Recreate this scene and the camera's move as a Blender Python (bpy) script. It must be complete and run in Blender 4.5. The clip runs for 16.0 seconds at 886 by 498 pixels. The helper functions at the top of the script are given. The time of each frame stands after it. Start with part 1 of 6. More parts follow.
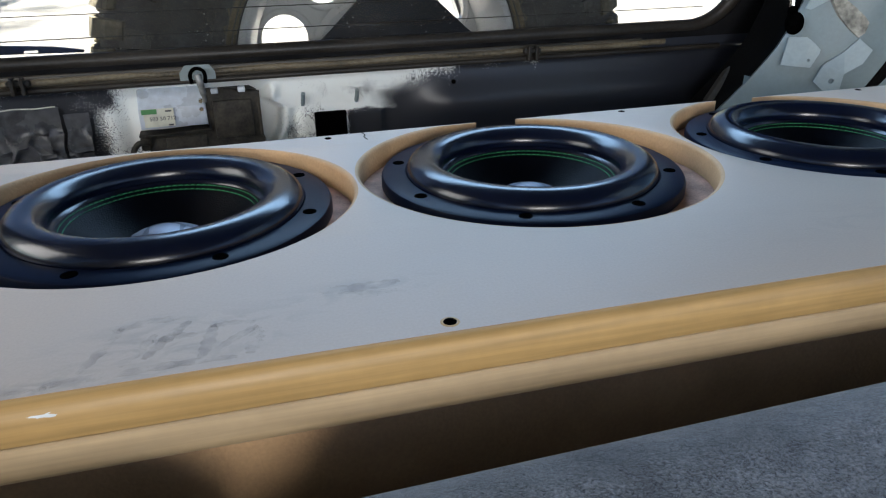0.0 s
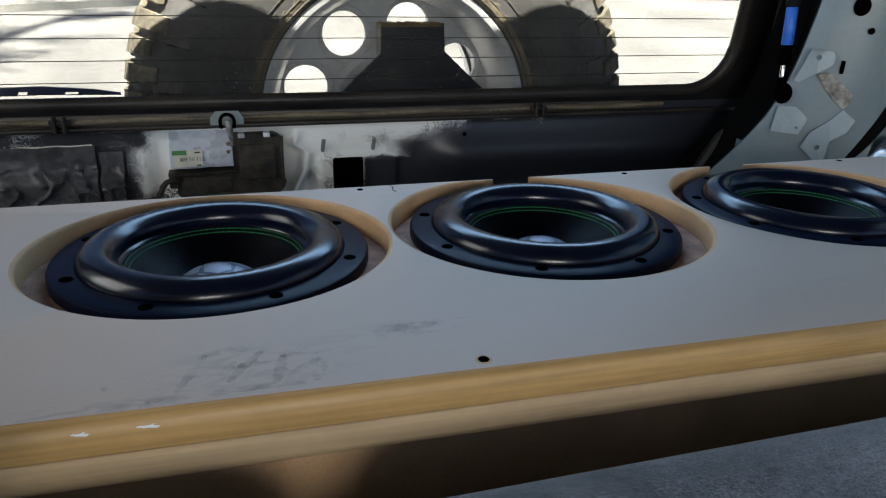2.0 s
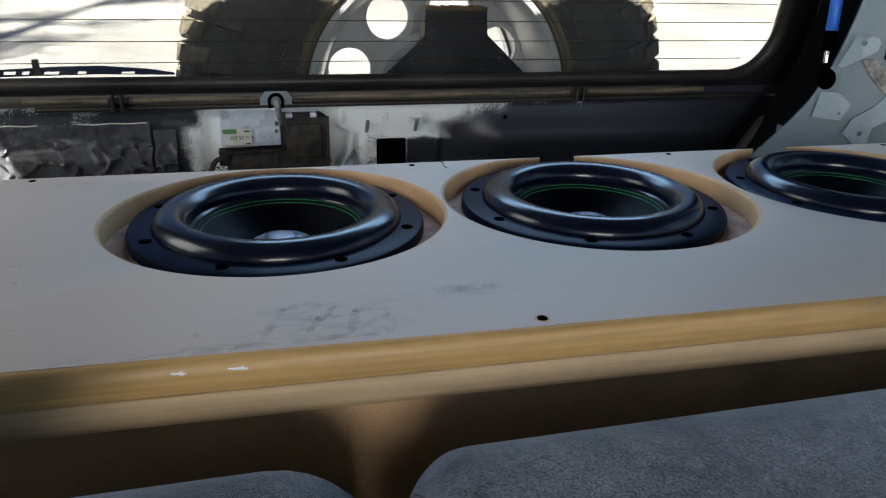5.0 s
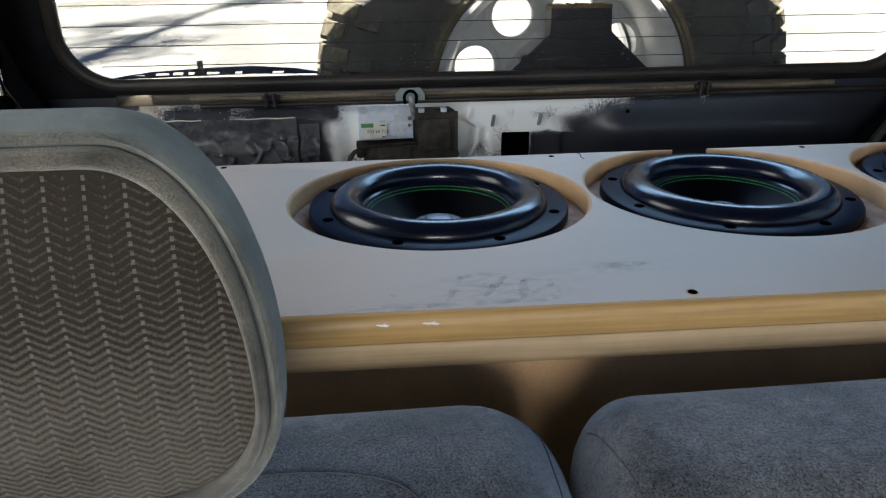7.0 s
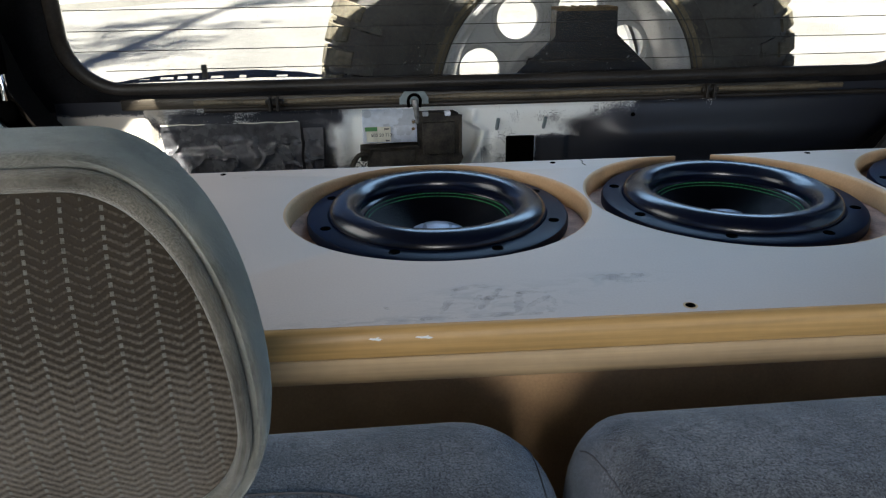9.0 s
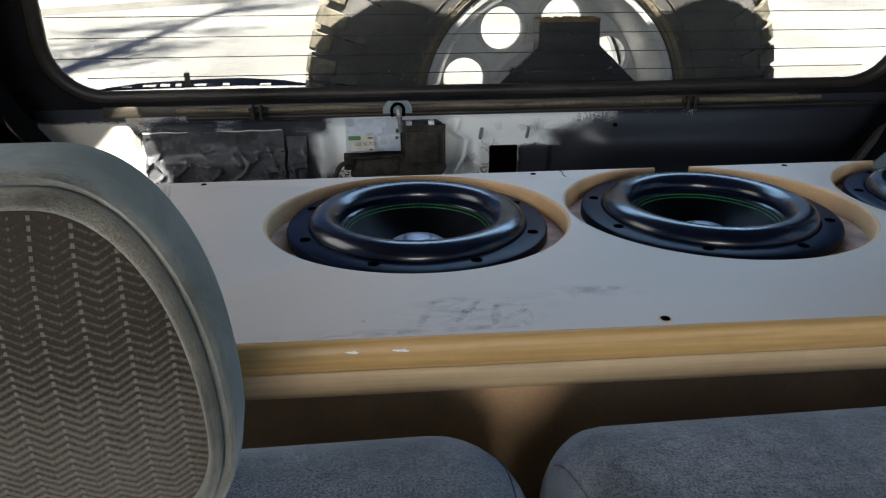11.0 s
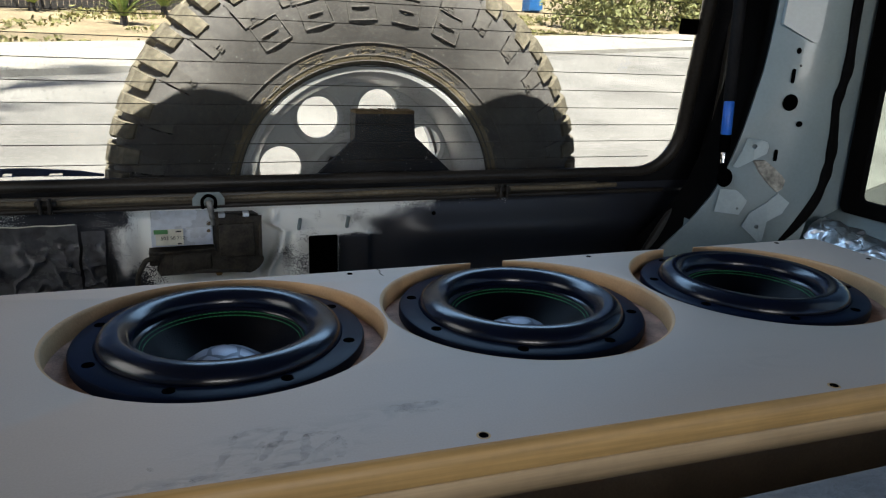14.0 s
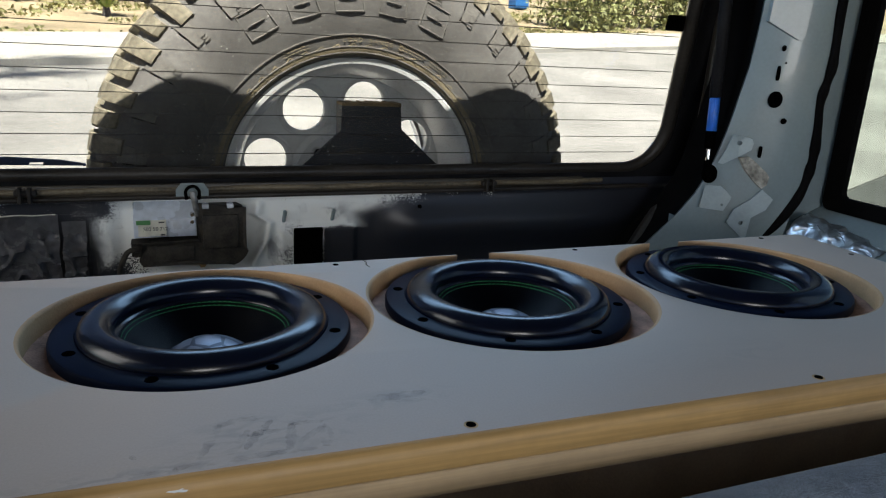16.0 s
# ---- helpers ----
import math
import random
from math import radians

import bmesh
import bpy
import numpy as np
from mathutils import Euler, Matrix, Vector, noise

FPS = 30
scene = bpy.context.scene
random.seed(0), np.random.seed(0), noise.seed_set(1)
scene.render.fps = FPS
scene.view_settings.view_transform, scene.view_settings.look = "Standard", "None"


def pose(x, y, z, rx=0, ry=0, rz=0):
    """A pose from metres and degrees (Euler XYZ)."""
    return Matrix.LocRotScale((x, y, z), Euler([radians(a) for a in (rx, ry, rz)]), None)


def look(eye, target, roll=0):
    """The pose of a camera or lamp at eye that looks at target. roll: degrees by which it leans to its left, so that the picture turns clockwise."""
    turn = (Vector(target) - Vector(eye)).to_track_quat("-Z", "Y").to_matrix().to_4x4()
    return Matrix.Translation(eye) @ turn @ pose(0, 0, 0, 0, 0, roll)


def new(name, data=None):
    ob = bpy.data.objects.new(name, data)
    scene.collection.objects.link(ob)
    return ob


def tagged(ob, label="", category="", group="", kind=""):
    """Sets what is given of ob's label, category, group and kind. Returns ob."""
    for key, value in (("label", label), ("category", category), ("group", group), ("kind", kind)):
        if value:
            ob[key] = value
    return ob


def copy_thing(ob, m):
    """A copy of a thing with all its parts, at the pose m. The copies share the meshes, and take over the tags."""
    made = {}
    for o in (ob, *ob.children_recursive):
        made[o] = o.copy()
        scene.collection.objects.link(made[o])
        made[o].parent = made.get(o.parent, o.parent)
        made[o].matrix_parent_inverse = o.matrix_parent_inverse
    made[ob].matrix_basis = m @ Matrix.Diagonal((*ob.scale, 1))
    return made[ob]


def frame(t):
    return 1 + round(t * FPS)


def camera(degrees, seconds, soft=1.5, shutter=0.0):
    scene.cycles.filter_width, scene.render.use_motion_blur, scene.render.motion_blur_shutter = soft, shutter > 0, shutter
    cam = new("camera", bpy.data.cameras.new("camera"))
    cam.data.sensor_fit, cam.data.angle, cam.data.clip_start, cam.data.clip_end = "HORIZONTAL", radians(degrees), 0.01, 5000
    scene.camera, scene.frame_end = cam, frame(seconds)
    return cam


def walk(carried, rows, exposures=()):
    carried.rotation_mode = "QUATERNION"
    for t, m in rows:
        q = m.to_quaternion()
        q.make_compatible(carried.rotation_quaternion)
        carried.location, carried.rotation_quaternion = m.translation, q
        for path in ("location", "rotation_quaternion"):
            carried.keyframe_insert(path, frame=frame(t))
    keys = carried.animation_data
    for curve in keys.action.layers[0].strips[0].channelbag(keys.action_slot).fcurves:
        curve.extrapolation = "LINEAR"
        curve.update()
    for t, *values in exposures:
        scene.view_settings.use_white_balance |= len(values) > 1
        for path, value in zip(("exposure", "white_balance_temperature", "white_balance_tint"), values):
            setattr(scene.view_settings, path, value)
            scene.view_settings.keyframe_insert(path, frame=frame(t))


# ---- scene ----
FOV = 63.80
ROWS = [
    (0.0, -0.2051, -0.4666, 1.2044, 65.69, 0.89, -16.50),
    (0.5, -0.2267, -0.4926, 1.2205, 68.31, -0.73, -17.30),
    (1.0, -0.2337, -0.5003, 1.2259, 68.65, -0.78, -17.06),
    (1.5, -0.2378, -0.5034, 1.2271, 68.81, -0.79, -16.74),
    (2.0, -0.2411, -0.5085, 1.2317, 68.86, -1.23, -16.27),
    (2.5, -0.2442, -0.5131, 1.2387, 68.73, -1.03, -16.15),
    (3.0, -0.2448, -0.5143, 1.2429, 68.73, -1.07, -16.32),
    (5.5, -0.2855, -0.5443, 1.2264, 67.50, -1.35, -11.84),
    (6.0, -0.3052, -0.5672, 1.2343, 67.13, -0.24, -8.76),
    (6.5, -0.3091, -0.5701, 1.2355, 67.06, 0.12, -7.26),
    (7.0, -0.3179, -0.5779, 1.2390, 67.39, 0.40, -6.18),
    (7.5, -0.3158, -0.5772, 1.2388, 67.51, 0.31, -5.62),
    (8.0, -0.3159, -0.5789, 1.2401, 67.20, 0.61, -5.07),
    (8.5, -0.3131, -0.5764, 1.2433, 67.30, 0.65, -5.23),
    (9.0, -0.3081, -0.5718, 1.2443, 67.34, 0.63, -5.45),
    (11.5, -0.3027, -0.5733, 1.2529, 68.30, 0.24, -6.80),
    (12.0, -0.3015, -0.5802, 1.2698, 69.55, 0.69, -8.11),
    (12.5, -0.2910, -0.5624, 1.2752, 71.73, -0.86, -13.21),
    (13.0, -0.2858, -0.5516, 1.2690, 73.07, -1.65, -16.60),
    (13.5, -0.2831, -0.5459, 1.2667, 73.63, -2.01, -18.92),
    (14.0, -0.2836, -0.5451, 1.2645, 74.16, -2.20, -19.94),
    (14.5, -0.2843, -0.5440, 1.2602, 74.22, -2.62, -20.82),
    (15.0, -0.2836, -0.5436, 1.2603, 74.12, -2.75, -20.79),
    (15.5, -0.2839, -0.5439, 1.2586, 74.06, -2.84, -20.75),
    (16.0, -0.2850, -0.5426, 1.2587, 73.94, -2.98, -21.03),
]

cam = camera(FOV, 16.0, soft=1.2)
walk(cam, [(t, pose(x, y, z, rx, ry, rz)) for t, x, y, z, rx, ry, rz in ROWS],
     exposures=[(0.0, 3.24), (0.5, 3.24), (1.0, 2.80), (1.5, 2.56), (3.0, 2.57), (5.5, 2.72), (6.5, 2.78), (7.0, 2.84), (8.0, 2.66), (9.0, 2.74), (11.5, 2.72), (12.0, 2.74), (12.5, 2.34), (13.0, 2.25), (16.0, 2.28)])

# ---- light ----
SUN_TRAVEL = Vector((0.15, 0.44, -1.0)).normalized()
world = bpy.data.worlds.new("sky")
scene.world = world
world.use_nodes = True
wn = world.node_tree.nodes
sky = wn.new("ShaderNodeTexSky")
sky.sky_type, sky.sun_disc = "NISHITA", False
sky.air_density, sky.dust_density = 0.38, 0.2
sky.sun_elevation = math.asin(-SUN_TRAVEL.z)
sky.sun_rotation = math.atan2(-SUN_TRAVEL.x, -SUN_TRAVEL.y)
world.node_tree.links.new(sky.outputs[0], wn["Background"].inputs[0])
wn["Background"].inputs[1].default_value = 0.05
sun_data = bpy.data.lights.new("sun", "SUN")
sun_data.energy, sun_data.angle, sun_data.color = 5.0, radians(0.5), (1.0, 0.95, 0.86)
sun = new("sun", sun_data)
sun.matrix_world = look((0, 0, 30), Vector((0, 0, 30)) + SUN_TRAVEL)


def window_light(name, eye, target, width, height, watts, colour, spread=180):
    """Sky light entering through one window opening."""
    data = bpy.data.lights.new(name, "AREA")
    data.shape, data.size, data.size_y, data.energy, data.color = "RECTANGLE", width, height, watts, colour
    data.spread = radians(spread)
    ob = new(name, data)
    ob.matrix_world = look(eye, target)
    return ob


window_light("windscreen_light", (-0.50, -2.25, 1.43), (-0.15, 0.0, 1.10), 0.75, 0.45, 3.2, (1.0, 0.975, 0.935))
window_light("left_window_light", (-0.94, 0.06, 1.33), (0.2, 0.06, 1.0), 0.42, 0.46, 0.47, (1.0, 0.97, 0.93))
window_light("right_window_light", (0.73, -0.28, 1.33), (-0.4, -0.1, 1.0), 0.40, 0.46, 0.05, (0.60, 0.80, 1.0))
window_light("rear_window_light", (0.04, 0.445, 1.48), (0.04, -0.30, 1.30), 0.72, 0.20, 0.60, (0.40, 0.66, 1.0))

# ---- materials ----


def mat(name, base, rough=0.6, metal=0.0, vary=0.12, scale=8.0, bump=0.1, fine=120.0, spec=0.5, coat=0.0, rvar=0.1):
    """Two scales of colour variation and a fine relief on one base colour."""
    m = bpy.data.materials.new(name)
    m.use_nodes = True
    n, l = m.node_tree.nodes, m.node_tree.links
    b = n["Principled BSDF"]
    tc = n.new("ShaderNodeTexCoord")
    big, small = n.new("ShaderNodeTexNoise"), n.new("ShaderNodeTexNoise")
    big.inputs["Scale"].default_value, big.inputs["Detail"].default_value = scale, 5
    small.inputs["Scale"].default_value, small.inputs["Detail"].default_value = fine, 3
    l.new(tc.outputs["Object"], big.inputs["Vector"])
    l.new(tc.outputs["Object"], small.inputs["Vector"])
    add = n.new("ShaderNodeMath")
    add.operation = "MULTIPLY_ADD"
    l.new(small.outputs[0], add.inputs[0])
    add.inputs[1].default_value = 0.5
    l.new(big.outputs[0], add.inputs[2])
    ramp = n.new("ShaderNodeValToRGB")
    lo, hi = [max(0, c * (1 - vary * 1.6)) for c in base], [min(1, c * (1 + vary * 1.6)) for c in base]
    ramp.color_ramp.elements[0].position, ramp.color_ramp.elements[0].color = 0.45, (*lo, 1)
    ramp.color_ramp.elements[1].position, ramp.color_ramp.elements[1].color = 1.05, (*hi, 1)
    l.new(add.outputs[0], ramp.inputs[0])
    l.new(ramp.outputs[0], b.inputs["Base Color"])
    b.inputs["Metallic"].default_value = metal
    b.inputs["Specular IOR Level"].default_value = spec
    b.inputs["Coat Weight"].default_value = coat
    rr = n.new("ShaderNodeMapRange")
    rr.inputs["To Min"].default_value, rr.inputs["To Max"].default_value = max(0.02, rough - rvar), min(1, rough + rvar)
    l.new(big.outputs[0], rr.inputs["Value"])
    l.new(rr.outputs[0], b.inputs["Roughness"])
    if bump:
        bp = n.new("ShaderNodeBump")
        bp.inputs["Strength"].default_value, bp.inputs["Distance"].default_value = bump, 0.001
        l.new(small.outputs[0], bp.inputs["Height"])
        l.new(bp.outputs[0], b.inputs["Normal"])
    return m


# the tint is added to dim the outdoors against the raised exposure
def glass(name, tint=(0.735, 0.745, 0.738)):
    m = bpy.data.materials.new(name)
    m.use_nodes = True
    n, l = m.node_tree.nodes, m.node_tree.links
    n.remove(n["Principled BSDF"])
    mix, tr, gl = n.new("ShaderNodeMixShader"), n.new("ShaderNodeBsdfTransparent"), n.new("ShaderNodeBsdfGlossy")
    fr = n.new("ShaderNodeFresnel")
    fr.inputs[0].default_value = 1.3
    tr.inputs[0].default_value = (*tint, 1)
    gl.inputs["Roughness"].default_value = 0.02
    l.new(fr.outputs[0], mix.inputs[0])
    l.new(tr.outputs[0], mix.inputs[1])
    l.new(gl.outputs[0], mix.inputs[2])
    l.new(mix.outputs[0], n["Material Output"].inputs[0])
    return m


MDF_CUT = mat("mdf_cut", (0.46, 0.29, 0.15), 0.7, vary=0.12, scale=25, bump=0.3, fine=500)
MDF_BROWN = mat("mdf_brown", (0.36, 0.20, 0.14), 0.75, vary=0.3, scale=60, bump=0.4, fine=700)
# blue base of frame and rubber stands in for reflected sky on black parts
SUB_FRAME = mat("satin_black_metal", (0.0030, 0.0068, 0.021), 0.38, vary=0.2, scale=20, bump=0.02, fine=900, spec=0.06, rvar=0.03)
RUBBER = mat("surround_rubber", (0.0015, 0.003, 0.010), 0.22, vary=0.2, scale=25, bump=0.0, fine=700, spec=0.40, rvar=0.02)
CONE = mat("cone_black", (0.0015, 0.002, 0.004), 0.38, vary=0.3, scale=40, bump=0.4, fine=900, spec=0.06)
THREAD = mat("green_thread", (0.05, 0.33, 0.13), 0.6, vary=0.2, scale=200, bump=0)
CAP_GREY = mat("cap_grey", (0.24, 0.26, 0.32), 0.4, vary=0.08, scale=40, bump=0.05, metal=0.3)
CAP_DARK = mat("cap_dark", (0.07, 0.08, 0.11), 0.4, vary=0.1, scale=40, bump=0.05, metal=0.3)
# for black parts, and for the painted dark of holes and grooves
NEAR_BLACK = mat("near_black", (0.0012, 0.0012, 0.0012), 0.9, vary=0.3, scale=200, bump=0.1, fine=900, spec=0.0)
# body white, darkened well below the tailgate's to offset strong light on the pillars
DARKENED_WHITE = mat("darkened_white_body_paint", (0.185, 0.232, 0.243), 0.38, vary=0.07, scale=9, bump=0.06, fine=200, coat=0.2)
BLACK_PAINT = mat("black_overspray", (0.012, 0.013, 0.016), 0.5, vary=0.3, scale=20, bump=0.15, fine=300)
BLACK_TRIM = mat("black_trim", (0.010, 0.010, 0.011), 0.6, vary=0.4, scale=14, bump=0.15, fine=250, spec=0.08)
# almost no albedo, for the jamb channel, window frames and edge trim
JAMB = mat("jamb_black", (0.0035, 0.0033, 0.0032), 0.85, vary=0.4, scale=14, bump=0.15, fine=250, spec=0.04)
SEAL = mat("rubber_seal", (0.022, 0.019, 0.016), 0.42, vary=0.5, scale=9, bump=0.2, fine=200, spec=0.3)
SEAL_DUSTY = mat("dusty_seal_lip", (0.10, 0.08, 0.05), 0.6, vary=0.6, scale=11, bump=0.2, fine=250)
TYRE = mat("tyre_rubber", (0.128, 0.122, 0.116), 0.8, vary=0.3, scale=12, bump=0.3, fine=180, spec=0.2)
TYRE_WORN = mat("tyre_lettering", (0.155, 0.146, 0.134), 0.8, vary=0.3, scale=12, bump=0.3, fine=180, spec=0.2)
WHEEL = mat("wheel_alloy", (0.93, 0.93, 0.92), 0.33, metal=0.0, vary=0.10, scale=14, bump=0.1, fine=120)
CARRIER = mat("carrier_steel", (0.008, 0.011, 0.022), 0.5, vary=0.4, scale=18, bump=0.15, fine=150)
RUST = mat("raw_edge", (0.25, 0.155, 0.06), 0.8, vary=0.4, scale=60, bump=0.4, fine=300)


def velour(name, base, tint, scale, deep):
    """Short-pile cloth: sparkling fibre ends, soft brushed patches and a pale sheen at the edges."""
    m = mat(name, base, 0.95, vary=0.42, scale=20, bump=0.0, spec=0.1)
    n, l = m.node_tree.nodes, m.node_tree.links
    b = n["Principled BSDF"]
    src = b.inputs["Base Color"].links[0].from_socket
    tc, pile = n.new("ShaderNodeTexCoord"), n.new("ShaderNodeTexNoise")
    pile.inputs["Scale"].default_value, pile.inputs["Detail"].default_value, pile.inputs["Roughness"].default_value = scale, 4, 0.75
    l.new(tc.outputs["Object"], pile.inputs["Vector"])
    rp, mx, bp = n.new("ShaderNodeMapRange"), n.new("ShaderNodeMix"), n.new("ShaderNodeBump")
    rp.inputs["From Min"].default_value, rp.inputs["From Max"].default_value = 0.36, 0.66
    rp.inputs["To Min"].default_value, rp.inputs["To Max"].default_value = 1 - deep, 1 + 1.3 * deep
    l.new(pile.outputs[0], rp.inputs["Value"])
    mx.data_type, mx.blend_type = "RGBA", "MULTIPLY"
    mx.inputs[0].default_value = 1.0
    l.new(src, mx.inputs[6])
    l.new(rp.outputs[0], mx.inputs[7])
    l.new(mx.outputs[2], b.inputs["Base Color"])
    bp.inputs["Strength"].default_value, bp.inputs["Distance"].default_value = 0.8, 0.001
    l.new(pile.outputs[0], bp.inputs["Height"])
    l.new(bp.outputs[0], b.inputs["Normal"])
    b.inputs["Sheen Weight"].default_value, b.inputs["Sheen Roughness"].default_value = 0.66, 0.35
    b.inputs["Sheen Tint"].default_value = (*tint, 1)
    return m


VELOUR = velour("grey_velour", (0.100, 0.100, 0.101), (0.72, 0.84, 1.0), 900, 0.8)
VELOUR_LIGHT = velour("grey_velour_border", (0.16, 0.158, 0.134), (0.92, 0.97, 0.88), 1500, 0.35)
PIPING = velour("grey_brown_piping", (0.125, 0.115, 0.092), (0.95, 0.94, 0.84), 1500, 0.4)
SEAM = mat("seam_thread", (0.06, 0.06, 0.064), 0.9, vary=0.2, scale=60, bump=0.3, fine=600)
BLUE = mat("blue_sleeve", (0.02, 0.13, 0.55), 0.4, vary=0.15, scale=30, bump=0.05)
CHROME = mat("chrome_rod", (0.6, 0.6, 0.6), 0.15, metal=1.0, vary=0.05)
FOIL = mat("aluminium_foil", (0.70, 0.72, 0.75), 0.36, metal=1.0, vary=0.1, scale=60, bump=0.5, fine=140)
MOTOR_METAL = mat("motor_metal", (0.66, 0.72, 0.80), 0.28, metal=0.15, vary=0.1, scale=30, bump=0.05)
BUSH = mat("dull_metal", (0.26, 0.26, 0.25), 0.45, metal=0.4, vary=0.3, scale=60, bump=0.2)
GEARBOX = mat("gearbox_black", (0.030, 0.026, 0.020), 0.75, vary=0.6, scale=60, bump=0.8, fine=260)
PAPER = mat("label_paper", (0.74, 0.73, 0.62), 0.6, vary=0.08, scale=60, bump=0)
INK = mat("label_ink", (0.05, 0.05, 0.05), 0.6, bump=0)
GREEN_INK = mat("label_green", (0.10, 0.30, 0.11), 0.6, bump=0)
CARPET = mat("dark_carpet", (0.06, 0.06, 0.065), 0.95, vary=0.2, scale=30, bump=0.8, fine=500)
HEADLINER = mat("headliner", (0.07, 0.07, 0.07), 0.95, vary=0.1, scale=20, bump=0.4, fine=400)
ROAD = mat("pale_asphalt", (0.215, 0.208, 0.195), 0.9, vary=0.22, scale=0.9, bump=0.8, fine=26)
DRIVEWAY = mat("dark_asphalt", (0.06, 0.06, 0.058), 0.9, vary=0.2, scale=2, bump=0.6, fine=60)
CONCRETE = mat("kerb_concrete", (0.34, 0.325, 0.29), 0.85, vary=0.12, scale=3, bump=0.3, fine=40)
DIRT = mat("sandy_verge", (0.27, 0.215, 0.135), 0.95, vary=0.3, scale=1.2, bump=0.6, fine=25)
LEAF = mat("hedge_leaf", (0.19, 0.20, 0.075), 0.7, vary=0.3, scale=3, bump=0.2)
FENCE = mat("fence_timber", (0.04, 0.037, 0.036), 0.7, vary=0.2, scale=3, bump=0.2)
BIN = mat("blue_plastic", (0.02, 0.13, 0.38), 0.5, vary=0.1)
WIPER = mat("wiper_black", (0.022, 0.048, 0.135), 0.4, vary=0.3, scale=40, bump=0.1)
GLASS = glass("clear_glass")
SIDE_GLASS = glass("darkened_side_glass", (0.60, 0.645, 0.615))


def dusty_glass():
    """Clear glass with dried water spots and a light film of dust."""
    m = glass("dusty_glass")
    n, l = m.node_tree.nodes, m.node_tree.links
    out = n["Material Output"]
    clear = out.inputs[0].links[0].from_socket
    tc, vo, nz, nb = n.new("ShaderNodeTexCoord"), n.new("ShaderNodeTexVoronoi"), n.new("ShaderNodeTexNoise"), n.new("ShaderNodeTexNoise")
    vo.inputs["Scale"].default_value, nz.inputs["Scale"].default_value, nb.inputs["Scale"].default_value = 110, 9, 300
    nz.inputs["Detail"].default_value = 6
    for q in (vo, nz, nb):
        l.new(tc.outputs["Object"], q.inputs["Vector"])
    th, lt, film, add = [n.new("ShaderNodeMath") for _ in range(4)]
    th.operation, lt.operation, film.operation, add.operation = "MULTIPLY_ADD", "LESS_THAN", "MULTIPLY_ADD", "MULTIPLY_ADD"
    l.new(nz.outputs[0], th.inputs[0])
    th.inputs[1].default_value, th.inputs[2].default_value = 0.62, -0.18
    l.new(vo.outputs["Distance"], lt.inputs[0])
    l.new(th.outputs[0], lt.inputs[1])
    l.new(nz.outputs[0], film.inputs[0])
    film.inputs[1].default_value, film.inputs[2].default_value = 0.05, -0.012
    l.new(lt.outputs[0], add.inputs[0])
    add.inputs[1].default_value = 0.22
    l.new(film.outputs[0], add.inputs[2])
    mix, df = n.new("ShaderNodeMixShader"), n.new("ShaderNodeBsdfDiffuse")
    df.inputs[0].default_value = (0.55, 0.53, 0.50, 1)
    l.new(add.outputs[0], mix.inputs[0])
    l.new(clear, mix.inputs[1])
    l.new(df.outputs[0], mix.inputs[2])
    l.new(mix.outputs[0], out.inputs[0])
    return m


DUSTY_GLASS = dusty_glass()
LUG = mat("dusty_tread", (0.185, 0.165, 0.125), 0.9, vary=0.55, scale=18, bump=0.6, fine=120, spec=0.1)
BEAD = mat("dusty_bead", (0.25, 0.205, 0.13), 0.85, vary=0.35, scale=30, bump=0.3, fine=250)
# lighter than the pillar's white; colour supplies the contrast that shading would give
BRACKET = mat("bracket_steel", (0.29, 0.35, 0.365), 0.4, metal=0.05, vary=0.07, scale=25, bump=0.1, fine=200)
STAIN = mat("brown_residue", (0.25, 0.235, 0.20), 0.7, vary=0.5, scale=60, bump=0.4, fine=200)


def specked(m, colour, scale, limit):
    """Adds sparse dry mud specks to a material."""
    n, l = m.node_tree.nodes, m.node_tree.links
    b = n["Principled BSDF"]
    src = b.inputs["Base Color"].links[0].from_socket
    tc, vo, nz = n.new("ShaderNodeTexCoord"), n.new("ShaderNodeTexVoronoi"), n.new("ShaderNodeTexNoise")
    vo.inputs["Scale"].default_value, nz.inputs["Scale"].default_value = scale, scale * 0.12
    l.new(tc.outputs["Object"], vo.inputs["Vector"])
    l.new(tc.outputs["Object"], nz.inputs["Vector"])
    k, lt, mx = n.new("ShaderNodeMath"), n.new("ShaderNodeMath"), n.new("ShaderNodeMix")
    k.operation, lt.operation, mx.data_type = "MULTIPLY", "LESS_THAN", "RGBA"
    l.new(nz.outputs[0], k.inputs[0])
    k.inputs[1].default_value = limit
    l.new(vo.outputs["Distance"], lt.inputs[0])
    l.new(k.outputs[0], lt.inputs[1])
    l.new(lt.outputs[0], mx.inputs[0])
    l.new(src, mx.inputs[6])
    mx.inputs[7].default_value = (*colour, 1)
    l.new(mx.outputs[2], b.inputs["Base Color"])
    return m


specked(TYRE, (0.40, 0.39, 0.37), 85, 0.19)
specked(CARRIER, (0.45, 0.45, 0.45), 100, 0.26)


